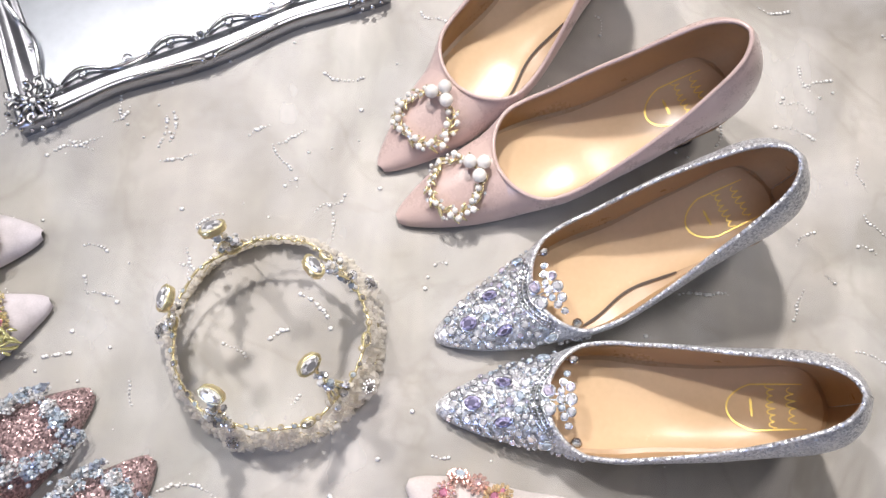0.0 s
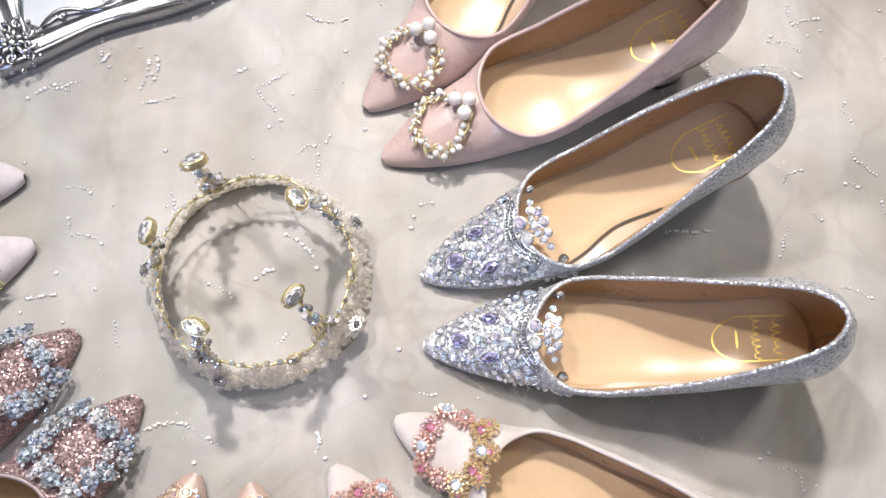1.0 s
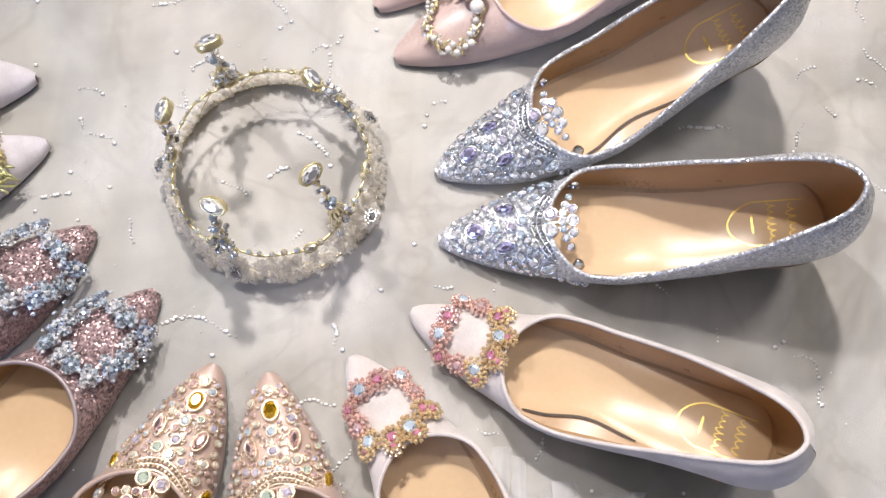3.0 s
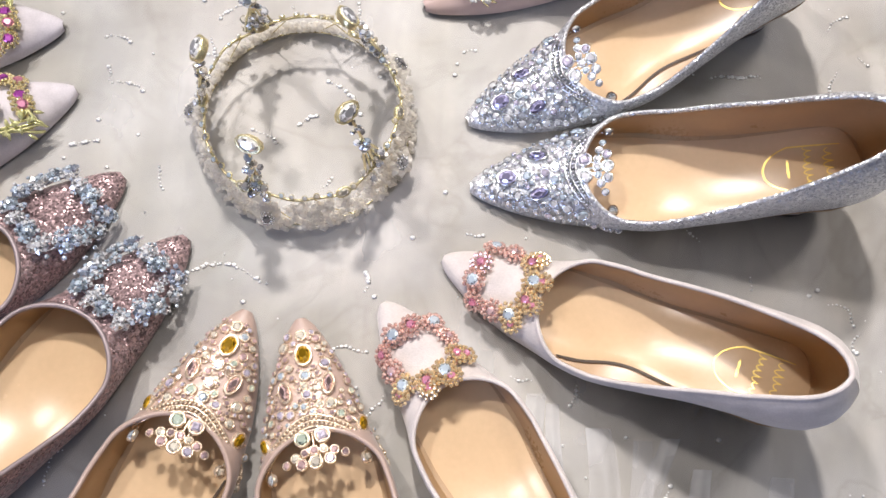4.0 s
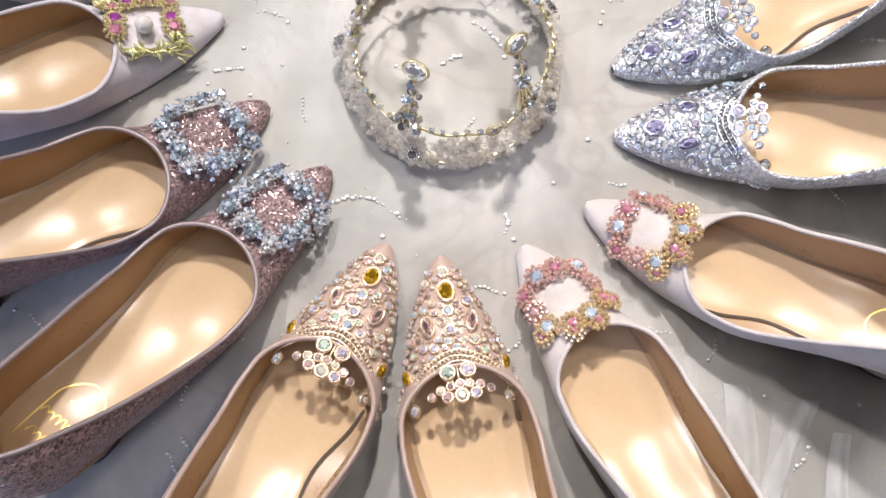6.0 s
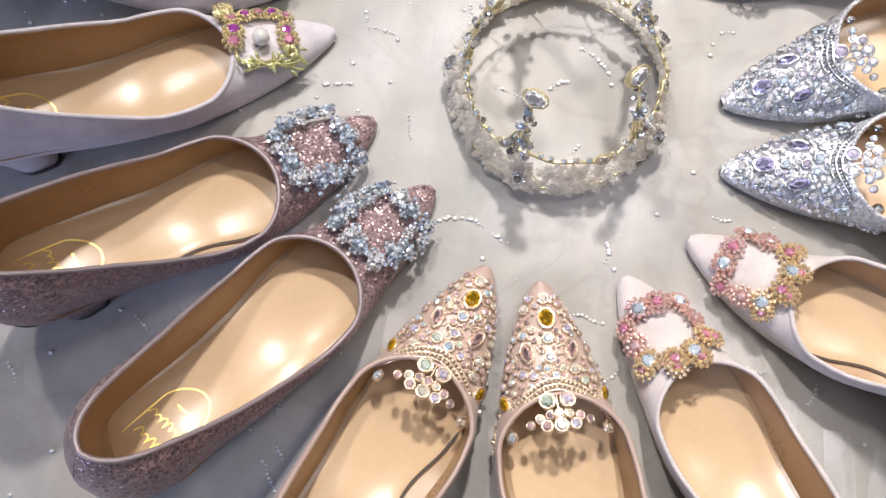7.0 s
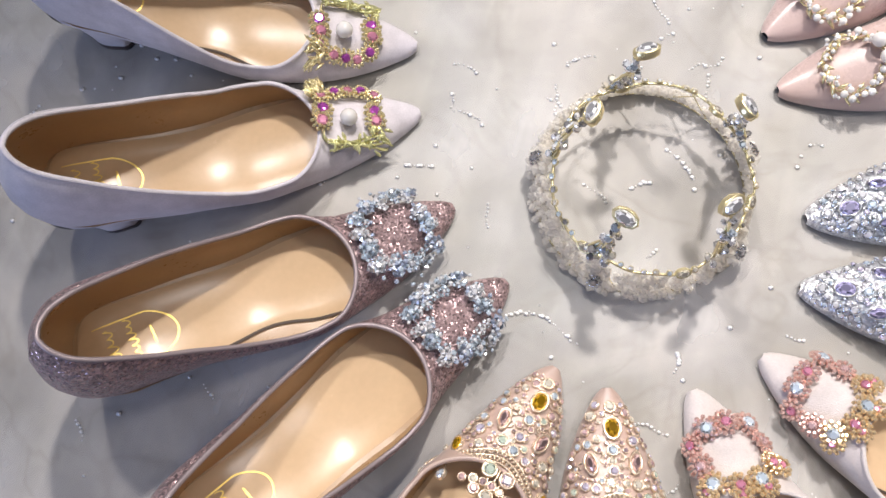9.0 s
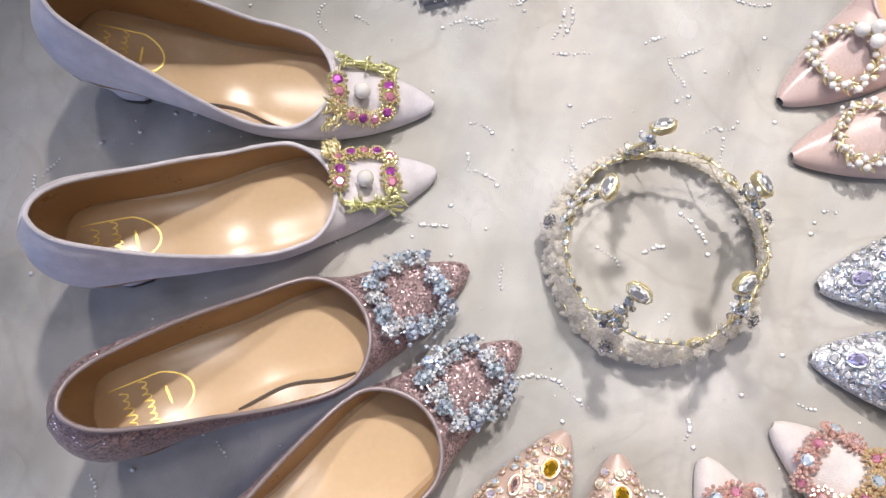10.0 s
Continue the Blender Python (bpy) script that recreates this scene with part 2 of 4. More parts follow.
# mirror sequins: their glints are painted as a plain white base colour
FLAKE = material("glint_white_sequin", (0.97, 0.97, 0.97), 0.3, vary=0.01, spec=1.0)
LEAF_GOLD = material("pale_green_gold", (0.74, 0.72, 0.36), 0.22, metal=0.6, vary=0.2, scale=200)
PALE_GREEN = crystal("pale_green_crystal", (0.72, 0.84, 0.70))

# ---- mesh helpers ----


def mesh_of(name, bm, mat, smooth=True):
    me = bpy.data.meshes.new(name)
    bm.normal_update()
    for f in bm.faces:
        f.smooth = smooth
    bm.to_mesh(me)
    bm.free()
    me.materials.append(mat)
    return me


def part(name, bm, mat, parent, label="", smooth=True):
    """Links a bmesh (or finished mesh) as one mesh object under a thing or part."""
    ob = new(name, bm if isinstance(bm, bpy.types.Mesh) else mesh_of(name, bm, mat, smooth))
    ob.parent = parent
    if label:
        ob["label"] = label
    return ob


def thing(name, label, category, m=None, group="", kind=""):
    ob = new(name)
    if m is not None:
        ob.matrix_world = m
    return tagged(ob, label, category, group, kind)


def add_tube(bm, pts, radii, sides=6, closed=False):
    """A tube along points; radii may be one number or one per point."""
    pts = [Vector(p) for p in pts]
    n = len(pts)
    if not hasattr(radii, "__len__"):
        radii = [radii] * n
    rings, side = [], None
    for i, p in enumerate(pts):
        a = pts[(i - 1) % n] if closed or i else p
        c = pts[(i + 1) % n] if closed or i < n - 1 else p
        d = (c - a).normalized()
        if side is None:
            side = d.orthogonal().normalized()
        side = (side - d * side.dot(d)).normalized()
        up = d.cross(side)
        rings.append([bm.verts.new(p + radii[i] * (math.cos(k * 2 * math.pi / sides) * side + math.sin(k * 2 * math.pi / sides) * up)) for k in range(sides)])
    for i in range(n if closed else n - 1):
        a, c = rings[i], rings[(i + 1) % n]
        off = 0
        if closed and i == n - 1:
            off = min(range(sides), key=lambda o: (a[0].co - c[o].co).length)
        for k in range(sides):
            bm.faces.new((a[k], a[(k + 1) % sides], c[(k + 1 + off) % sides], c[(k + off) % sides]))
    if not closed:
        bm.faces.new(rings[0][::-1])
        bm.faces.new(rings[-1])


def add_ball(bm, p, r, detail=1, squash=1.0):
    bmesh.ops.create_icosphere(bm, subdivisions=detail, radius=r, matrix=Matrix.Translation(p) @ Matrix.Diagonal((1, 1, squash, 1)))


def grid_faces(bm, rows, closed=False):
    for a, c in zip(rows, rows[1:]):
        n = len(a)
        for k in range(n if closed else n - 1):
            q = (a[k], a[(k + 1) % n], c[(k + 1) % n], c[k])
            if len(set(q)) == 4:
                bm.faces.new(q)


def curve_of(xs, ys):
    """A smooth curve through few points (monotone slopes)."""
    xs, ys = np.array(xs, float), np.array(ys, float)
    h = np.diff(xs)
    d = np.diff(ys) / h
    m = np.zeros(len(xs))
    m[0], m[-1] = d[0], d[-1]
    for i in range(1, len(xs) - 1):
        m[i] = 0.0 if d[i - 1] * d[i] <= 0 else 2 * d[i - 1] * d[i] / (d[i - 1] + d[i])

    def value(x):
        x = min(max(x, xs[0]), xs[-1])
        i = min(int(np.searchsorted(xs, x, side="right")) - 1, len(h) - 1)
        t = (x - xs[i]) / h[i]
        return float((1 + 2 * t) * (1 - t) ** 2 * ys[i] + t * (1 - t) ** 2 * h[i] * m[i] + t * t * (3 - 2 * t) * ys[i + 1] + t * t * (t - 1) * h[i] * m[i + 1])
    return value


# ---- table and room ----
TABLE = 0.03


def build_room():
    bm = bmesh.new()
    bmesh.ops.create_cube(bm, size=1, matrix=Matrix.Translation((0, 0.1, -TABLE / 2)) @ Matrix.Diagonal((2.2, 1.5, TABLE, 1)))
    bmesh.ops.bevel(bm, geom=bm.edges[:], offset=0.004, segments=2, affect="EDGES")
    tagged(new("table_top", mesh_of("table_top", bm, STONE, False)), "polished pale grey-beige stone table top with silver sequins", "table top", kind="structure")
    bm = bmesh.new()
    bmesh.ops.create_cube(bm, size=1, matrix=Matrix.Translation((0, 0.1, -0.375 - TABLE / 2)) @ Matrix.Diagonal((2.0, 1.3, 0.72 - TABLE / 2, 1)))
    tagged(new("table_base", mesh_of("table_base", bm, WHITE_PAINT, False)), "plain white base under the stone table top", "table base", kind="structure")
    for name, at, size in (("floor", (0, 0, -0.8), (5, 5, 0.1)), ("ceiling", (0, 0, 1.9), (5, 5, 0.1)),
                           ("wall_north", (0, 2.5, 0.55), (5, 0.1, 2.6)), ("wall_south", (0, -2.5, 0.55), (5, 0.1, 2.6)),
                           ("wall_east", (2.5, 0, 0.55), (0.1, 4.9, 2.6)), ("wall_west", (-2.5, 0, 0.55), (0.1, 4.9, 2.6))):
        bm = bmesh.new()
        bmesh.ops.create_cube(bm, size=1, matrix=Matrix.Translation(at) @ Matrix.Diagonal((*size, 1)))
        tagged(new(name, mesh_of(name, bm, WHITE_PAINT, False)), "plain pale plastered surface closing the room", name.split("_")[0], kind="structure")


build_room()

# ---- shoes ----
LENGTH = 0.236
HALF = curve_of([0, 0.004, 0.012, 0.03, 0.05, 0.07, 0.09, 0.11, 0.14, 0.17, 0.2, 0.217, 0.228, 0.2335, LENGTH],
                [0.0030, 0.0068, 0.0116, 0.0204, 0.0278, 0.0333, 0.0376, 0.0403, 0.0394, 0.0372, 0.0342, 0.0288, 0.0196, 0.0102, 0.0003])
SEAT = curve_of([0, 0.09, 0.11, 0.13, 0.15, 0.172, 0.194, 0.215, LENGTH], [0.003, 0.003, 0.004, 0.008, 0.016, 0.027, 0.037, 0.043, 0.044])
BACK = 0.117
RATIO = curve_of([0.06, 0.09, 0.11, 0.14, 0.17, 0.2, LENGTH], [0.937, 0.919, 0.886, 0.812, 0.693, 0.563, 0.465])
TUCK = curve_of([0, 0.02, 0.06, 0.1, 0.14, 0.18, 0.21, LENGTH], [0.0, 0.04, 0.12, 0.24, 0.32, 0.30, 0.20, 0.0])


def foot(x):
    """Half width at the sole edge."""
    return HALF(x) * (1 - TUCK(x))


class Last:
    """The form of one pump: toe at the origin, heel towards +x."""

    def __init__(self, throat, round_off=0.026, top=0.0295, side=1):
        self.xt, self.xe, self.side = throat, throat + round_off, side
        self.ridge = curve_of([0, 0.01, 0.03, 0.05, throat], [0.007, 0.0105, 0.0175, 0.0240, top])
        self.rim = curve_of([throat, throat + 0.02, 0.115, 0.135, 0.157, 0.179, 0.2, 0.22, LENGTH], [top, top + 0.0015, 0.038, 0.053, 0.0716, 0.0891, 0.1025, 0.1108, BACK])

    def bend(self, x):
        return self.side * 0.0035 * math.sin(math.pi * min(1, x / 0.16))

    def section(self, x, d=0.0):
        w = max(HALF(x) - d, 0.0002)
        seat = SEAT(x) + 0.6 * d
        if x <= self.xt:
            return w, seat, self.ridge(x) - 0.8 * d, 0.0
        k = RATIO(x)
        if x < self.xe:
            k *= math.sqrt(max(0, 1 - ((self.xe - x) / (self.xe - self.xt)) ** 2))
        return w, seat, self.rim(x) - 0.15 * d, k

    def point(self, x, v, s, d=0.0):
        """v runs from the sole edge (0) to the ridge or topline (1) on side s."""
        w, seat, top, k = self.section(x, d)
        f = min(1.0, max(0.0, (x - self.xt) / (self.xe - self.xt)))
        power = 0.8 - 0.3 * f
        end = math.acos(min(1, k ** (1 / power)))
        high = (top - seat) / math.sin(end)
        th = v * end
        z = seat + high * math.sin(th)
        lean = 0.0
        if x > 0.17:
            f = ((x - 0.17) / (LENGTH - 0.17)) ** 1.4
            g = (z - seat) / max(1e-4, top - seat)
            lean = f * (0.007 * math.sin(math.pi * g) - 0.023 * g ** 1.5 - 0.006 * (1 - g) ** 2)
        x = x - d * max(0, (x - 0.2) / (LENGTH - 0.2))
        tuck = 1 - TUCK(x) * (1 - v) ** 1.6
        return Vector((x + lean, s * w * tuck * math.cos(th) ** power + self.bend(x), z))

    def over(self, x, y, lift=0.0):
        """Place and normal on the vamp above the plan point (x, y)."""
        def p(x, y):
            xx = min(max(x, 0.0), self.xt)
            w, seat, top, _ = self.section(xx)
            r = min(0.97, abs(y) / w)
            return Vector((x, y + self.bend(x), seat + (top + (x - xx) * 0.35 - seat) * math.sqrt(1 - r ** 2.5)))
        o = p(x, y)
        n = (p(x + 0.002, y) - p(x - 0.002, y)).cross(p(x, y + 0.002) - p(x, y - 0.002)).normalized()
        return o + n * lift, n

    def stations(self, start=0.0):
        a = [self.xt * (i / 15) ** 1.5 for i in range(15)]
        b = [self.xe - (self.xe - self.xt) * math.cos(i / 12 * math.pi / 2) for i in range(12)]
        c = [self.xe + (LENGTH - self.xe) * math.sin(i / 26 * math.pi / 2) for i in range(27)]
        return [x for x in a + b + c if x >= start]

    def shell(self, d=0.0, start=0.0, cols=9):
        bm = bmesh.new()
        for s in (1, -1):
            rows = [[bm.verts.new(self.point(x, v / (cols - 1), s, d)) for v in range(cols)] for x in self.stations(start)]
            grid_faces(bm, rows)
        bmesh.ops.remove_doubles(bm, verts=bm.verts[:], dist=0.0003)
        bmesh.ops.recalc_face_normals(bm, faces=bm.faces[:])
        return bm

    def topline(self):
        xs = [x for x in self.stations() if x >= self.xt]
        one = [self.point(x, 1, 1, 0.0013) for x in xs]
        two = [self.point(x, 1, -1, 0.0013) for x in xs]
        pts = one + two[-2:0:-1]
        keep = [pts[0]]
        for p in pts[1:]:
            if (p - keep[-1]).length > 0.0012:
                keep.append(p)
        return keep

    def bed(self, x, y, lift=0.0):
        w = max(foot(x) - 0.0025, 0.0005)
        return Vector((x, y + self.bend(x), SEAT(x) + 0.0045 + 0.003 * (y / w) ** 2 + lift))


def strip_on_bed(last, line, width, lift):
    """A thin foil strip laid along plan points on the insole."""
    bm = bmesh.new()
    rows = []
    for i, (x, y) in enumerate(line):
        a = Vector(line[max(0, i - 1)])
        c = Vector(line[min(len(line) - 1, i + 1)])
        d = (c - a).normalized()
        k = width / 2 * (0.45 + 0.55 * min(1.0, 3 * math.sin(math.pi * (i + 0.5) / len(line))))
        rows.append([bm.verts.new(last.bed(x - d.y * k, y + d.x * k, lift)), bm.verts.new(last.bed(x + d.y * k, y - d.x * k, lift))])
    grid_faces(bm, rows)
    bmesh.ops.recalc_face_normals(bm, faces=bm.faces[:])
    return bm


def pump(label, toe, angle, upper, throat, trim, trim_label, group, side=1, size=1.0, seam=True, round_off=0.026, trim_r=0.0015, heel_mat=None):
    last = Last(throat, round_off, side=side)
    shoe = thing("pump_shoe", label, "shoe", pose(toe[0], toe[1], 0, 0, 0, angle) @ Matrix.Scale(size, 4), group)
    part("upper", last.shell(), upper, shoe)
    part("lining", last.shell(0.0030, 0.016), TAN, shoe, "tan leather lining")
    bm = bmesh.new()
    add_tube(bm, last.topline(), trim_r, 6, True)
    part("topline_trim", bm, trim, shoe, trim_label)
    # footbed and the glossy pad on it
    bm = bmesh.new()
    xs = [0.046 + 0.1825 * math.sin(i / 40 * math.pi / 2) for i in range(41)]
    rows = [[bm.verts.new(last.bed(x, max(0.0003, foot(x) - 0.0012 + 0.0034 * min(1, max(0, (x - 0.07) / 0.05)) * min(1, max(0, (0.222 - x) / 0.02))) * k / 5)) for k in range(-5, 6)] for x in xs]
    grid_faces(bm, rows)
    part("footbed", bm, TAN, shoe, "tan leather footbed")
    bm = bmesh.new()
    xs = [0.045 + 0.179 * (1 - math.cos(math.pi * i / 44)) / 2 for i in range(45)]

    def pad_half(x, s):
        edge = math.sqrt(max(0.0, 1 - max(0, (0.075 - x) / 0.03) ** 2)) * math.sqrt(max(0.0, 1 - max(0, (x - 0.208) / 0.0165) ** 2))
        arch = 0.0075 * math.exp(-((x - 0.125) / 0.026) ** 2) if s == side and seam else 0.0
        return max(0.0004, (foot(x) - 0.0024 - arch) * edge)
    rows = [[bm.verts.new(last.bed(x, (pad_half(x, 1) if k > 0 else pad_half(x, -1)) * k / 6, 0.0009 - 0.0008 * (abs(k) == 6))) for k in range(-6, 7)] for x in xs]
    grid_faces(bm, rows)
    pad = part("insole", bm, PAD, shoe, "glossy tan insole pad with gold stamping")
    line = [(x, side * (pad_half(x, side) + 0.0004)) for x in [0.088 + 0.068 * i / 20 for i in range(21)]]
    # dark strip painted in for the shade in the pad's seam gap
    if seam:
        part("insole_seam", strip_on_bed(last, line, 0.0018, 0.0012), SEAM_SHADE, pad, "dark strip for the shaded seam gap along the insole edge")
    arc = [(0.193 - 0.020 * math.cos(a), 0.0145 * math.sin(a)) for a in [radians(-68 + 136 * i / 20) for i in range(21)]]
    arc = [(0.2125 - 0.0045 * i, -0.0128 - 0.0001 * i) for i in range(6)] + arc + [(0.190 + 0.0045 * i, 0.0133 - 0.0001 * i) for i in range(6)]
    part("gold_arc", strip_on_bed(last, arc, 0.0009, 0.0013), GOLD_FOIL, pad, "stamped gold arc")
    for x, n, loops, tall in ((0.2060, 0.021, 5, 0.0058), (0.1955, 0.026, 7, 0.0050), (0.1855, 0.010, 9, 0.0010)):
        line = []
        for i in range(loops * 8 + 1):
            u = i / (loops * 8)
            h = tall * (0.35 + 0.65 * abs(math.sin(2.3 * math.floor(u * loops) + 0.7)))
            line.append((x + 0.5 * h * math.sin(2 * math.pi * loops * u), n * (u - 0.5) + 0.0006 * math.cos(2 * math.pi * loops * u)))
        part("gold_bar", strip_on_bed(last, line, 0.0007, 0.0014), GOLD_FOIL, pad, "stamped gold stroke")
    # sole and heel
    bm = bmesh.new()
    xs = [0.0025 + (LENGTH - 0.0025) * (1 - math.cos(math.pi * i / 40)) / 2 for i in range(41)]
    rows = []
    for x in xs:
        w = max(0.0004, foot(x) - 0.0016)
        z = SEAT(x)
        rows.append([bm.verts.new((x, s * w + last.bend(x), z + dz)) for s, dz in ((1, 0.0004), (1, -0.0024), (-1, -0.0024), (-1, 0.0004))])
    grid_faces(bm, rows, True)
    bmesh.ops.recalc_face_normals(bm, faces=bm.faces[:])
    part("outsole", bm, SOLE, shoe, "dark leather outsole")
    bm = bmesh.new()

    def heel_ring(z, f):
        ring = []
        front, back, w = 0.182 + 0.006 * f, 0.227 - 0.009 * f, 0.0235 - 0.0055 * f
        for i in range(24):
            a = 2 * math.pi * i / 24
            cx, sy = math.cos(a), math.sin(a)
            px = (front + back) / 2 + (back - front) / 2 * (abs(cx) ** (0.9 if cx > 0 else 0.35)) * (1 if cx > 0 else -1)
            ring.append(bm.verts.new((px, w * abs(sy) ** 0.7 * (1 if sy > 0 else -1), min(z, SEAT(px) - 0.0015))))
        return ring
    rings = [heel_ring(z, f) for z, f in ((0.0435, 0.0), (0.036, 0.25), (0.026, 0.6), (0.014, 0.9), (0.005, 1.0))]
    grid_faces(bm, rings, True)
    bm.faces.new(rings[-1])
    bmesh.ops.recalc_face_normals(bm, faces=bm.faces[:])
    heel = part("heel_block", bm, heel_mat or upper, shoe)
    bm = bmesh.new()
    rings = [heel_ring(z, 1.0) for z in (0.005, 0.0)]
    grid_faces(bm, rings, True)
    bm.faces.new(rings[0][::-1])
    bm.faces.new(rings[-1])
    bmesh.ops.recalc_face_normals(bm, faces=bm.faces[:])
    part("heel_tip", bm, SOLE, heel, "dark rubber heel tip")
    return shoe, last


PAIRS = []
for size, label, group, upper, throat, trim, trim_label, places in (
        (1.027, "dusty pink satin pointed pump with round pearl brooch", "pink satin pumps", PINK_SATIN, 0.070, PINK_SATIN, "", (((-0.047, 0.224), 50.5, -1, True), ((-0.0328, 0.1885), 24.5, 1, False))),
        (1.008, "silver glitter pointed pump with crystal tiara vamp", "silver glitter pumps", SILVER_GLITTER, 0.0655, SILVER_GLITTER, "", (((-0.0015, 0.109), 26.4, -1, True), ((0.0020, 0.0650), 2.9, 1, False))),
        (0.961, "white velvet pointed pump with pink and gold flower brooch", "white velvet pumps", WHITE_VELVET, 0.064, WHITE_VELVET, "", (((-0.0128, 0.0180), -20.4, -1, True), ((-0.0480, -0.0115), -56.1, 1, False))),
        (1.047, "nude satin pointed pump with gold jewelled tiara vamp", "gold jewelled pumps", NUDE_SATIN, 0.0635, NUDE_SATIN, "", (((-0.0970, -0.0235), -73.6, -1, False), ((-0.1290, -0.020), -109.4, 1, True))),
        (1.012, "rose glitter pointed pump with silver crystal brooch", "rose glitter pumps", ROSE_GLITTER, 0.068, SILVER_TRIM, "silver piping", (((-0.1700, 0.0232), -124.2, -1, False), ((-0.2132, 0.0605), -138.9, 1, True))),
        (0.991, "lilac-white velvet pointed pump with gold and pearl brooch", "lilac velvet pumps", LILAC_VELVET, 0.0635, LILAC_VELVET, "", (((-0.2504, 0.1160), -147.5, -1, False), ((-0.2645, 0.1600), -170.3, 1, True)))):
    for toe, angle, side, seam in places:
        PAIRS.append(pump(label, toe, angle, upper, throat, trim, trim_label, group, side, size, seam))

# ---- cut stones, pearls and flowers ----
STONES = {}


def stone_mesh(shape, mat):
    """A faceted stone of radius 1, table up; meshes are shared between alike stones."""
    key = (shape, mat.name)
    if key in STONES:
        return STONES[key]
    bm = bmesh.new()
    if shape == "ball":
        bmesh.ops.create_icosphere(bm, subdivisions=2, radius=1.0)
    else:
        n = {"square": 4, "marquise": 10}.get(shape, 9)
        off = math.pi / 4 if shape == "square" else 0.0

        def ring(r, z, turn=0.0):
            out = []
            for i in range(n):
                a = off + 2 * math.pi * i / n + turn
                x, y = r * math.cos(a), r * math.sin(a)
                if shape == "marquise":
                    y *= 0.5 * math.sqrt(max(0.02, 1 - 0.75 * abs(math.cos(a))))
                out.append(bm.verts.new((x, y, z)))
            return out
        turn = math.pi / n if shape == "round" else 0.0
        rows = [ring(0.9, -0.35), ring(1.0, 0.0), ring(0.80, 0.30, turn), ring(0.50, 0.44)]
        grid_faces(bm, rows, True)
        bm.faces.new(rows[-1])
        bmesh.ops.triangulate(bm, faces=[f for f in bm.faces if len(f.verts) == 4 and f.calc_center_median().z > 0.05])
        # loose facets, so that each takes its own painted brightness
        bmesh.ops.split_edges(bm, edges=bm.edges[:])
    STONES[key] = mesh_of("stone", bm, mat, shape == "ball")
    return STONES[key]


def facing(p, n, turn=0.0):
    q = Vector(n).to_track_quat("Z", "X")
    return Matrix.Translation(p) @ q.to_matrix().to_4x4() @ Matrix.Rotation(turn, 4, "Z")


def stone(parent, name, shape, mat, p, n, r, turn=0.0, aspect=1.0, high=1.0):
    ob = new(name, stone_mesh(shape, mat))
    ob.parent = parent
    ob.matrix_local = facing(p, n, turn) @ Matrix.Diagonal((r, r * aspect, r * high, 1))
    return ob


def add_bezel(bm, p, n, r, aspect=1.0, turn=0.0, wire=0.0):
    """A flat metal cup with a raised rim round a stone."""
    m = facing(p, n, turn)
    k = 10
    wire = wire or min(0.0007, 0.2 * r)
    rows = []
    for f, z in ((1.0, -r * 0.45), (1.06, wire * 0.9), (0.94, wire * 1.5), (0.80, wire * 0.7), (0.62, -r * 0.1)):
        rows.append([bm.verts.new(m @ Vector((r * f * math.cos(2 * math.pi * i / k), r * aspect * f * math.sin(2 * math.pi * i / k), z))) for i in range(k)])
    grid_faces(bm, rows, True)
    bm.faces.new(rows[-1])


FLOWERS = {}


def flower_mesh(mat, petals=9, seed=0):
    """A granulated metal flower of radius 1: a ring of beads on short claws."""
    key = (mat.name, petals, seed)
    if key not in FLOWERS:
        rng = random.Random(seed)
        bm = bmesh.new()
        add_ball(bm, (0, 0, -0.25), 0.62, 1, 0.45)
        for ring, count, z in ((0.66, petals, 0.12), (0.95, petals + 2, -0.15)):
            for i in range(count):
                a = 2 * math.pi * (i + 0.5 * (ring > 0.9)) / count + rng.uniform(-0.1, 0.1)
                add_ball(bm, (ring * math.cos(a), ring * math.sin(a), z + rng.uniform(-0.06, 0.06)), rng.uniform(0.19, 0.25), 1)
        FLOWERS[key] = mesh_of("flower", bm, mat, False)
    return FLOWERS[key]


def petal_mesh(mat, petals):
    """A flower of radius 1 with pointed, ridged petals of cut stone."""
    key = (mat.name, petals, "petal")
    if key not in FLOWERS:
        bm = bmesh.new()
        for i in range(petals):
            a = 2 * math.pi * i / petals
            def at(r, side, z):
                return bm.verts.new((r * math.cos(a) - side * math.sin(a), r * math.sin(a) + side * math.cos(a), z))
            w = 1.05 * math.sin(math.pi / petals)
            tip, root, left, right, ridge = at(1.0, 0, -0.05), at(0.25, 0, 0.0), at(0.68, w * 0.72, 0.0), at(0.68, -w * 0.72, 0.0), at(0.64, 0, 0.30)
            under = at(0.62, 0, -0.35)
            for q in ((tip, left, ridge), (left, root, ridge), (root, right, ridge), (right, tip, ridge), (left, tip, under), (root, left, under), (right, root, under), (tip, right, under)):
                bm.faces.new(q)
        bmesh.ops.recalc_face_normals(bm, faces=bm.faces[:])
        bmesh.ops.split_edges(bm, edges=bm.edges[:])
        FLOWERS[key] = mesh_of("petals", bm, mat, False)
    return FLOWERS[key]


def petal_flower(parent, petal, gem, p, n, r, turn=0.0, petals=6):
    ob = new("flower", petal_mesh(petal, petals))
    ob.parent = parent
    ob.matrix_local = facing(p, n, turn) @ Matrix.Scale(r, 4)
    stone(parent, "gemstone", "round", gem, p + n * r * 0.22, n, r * 0.34, turn)
    return ob


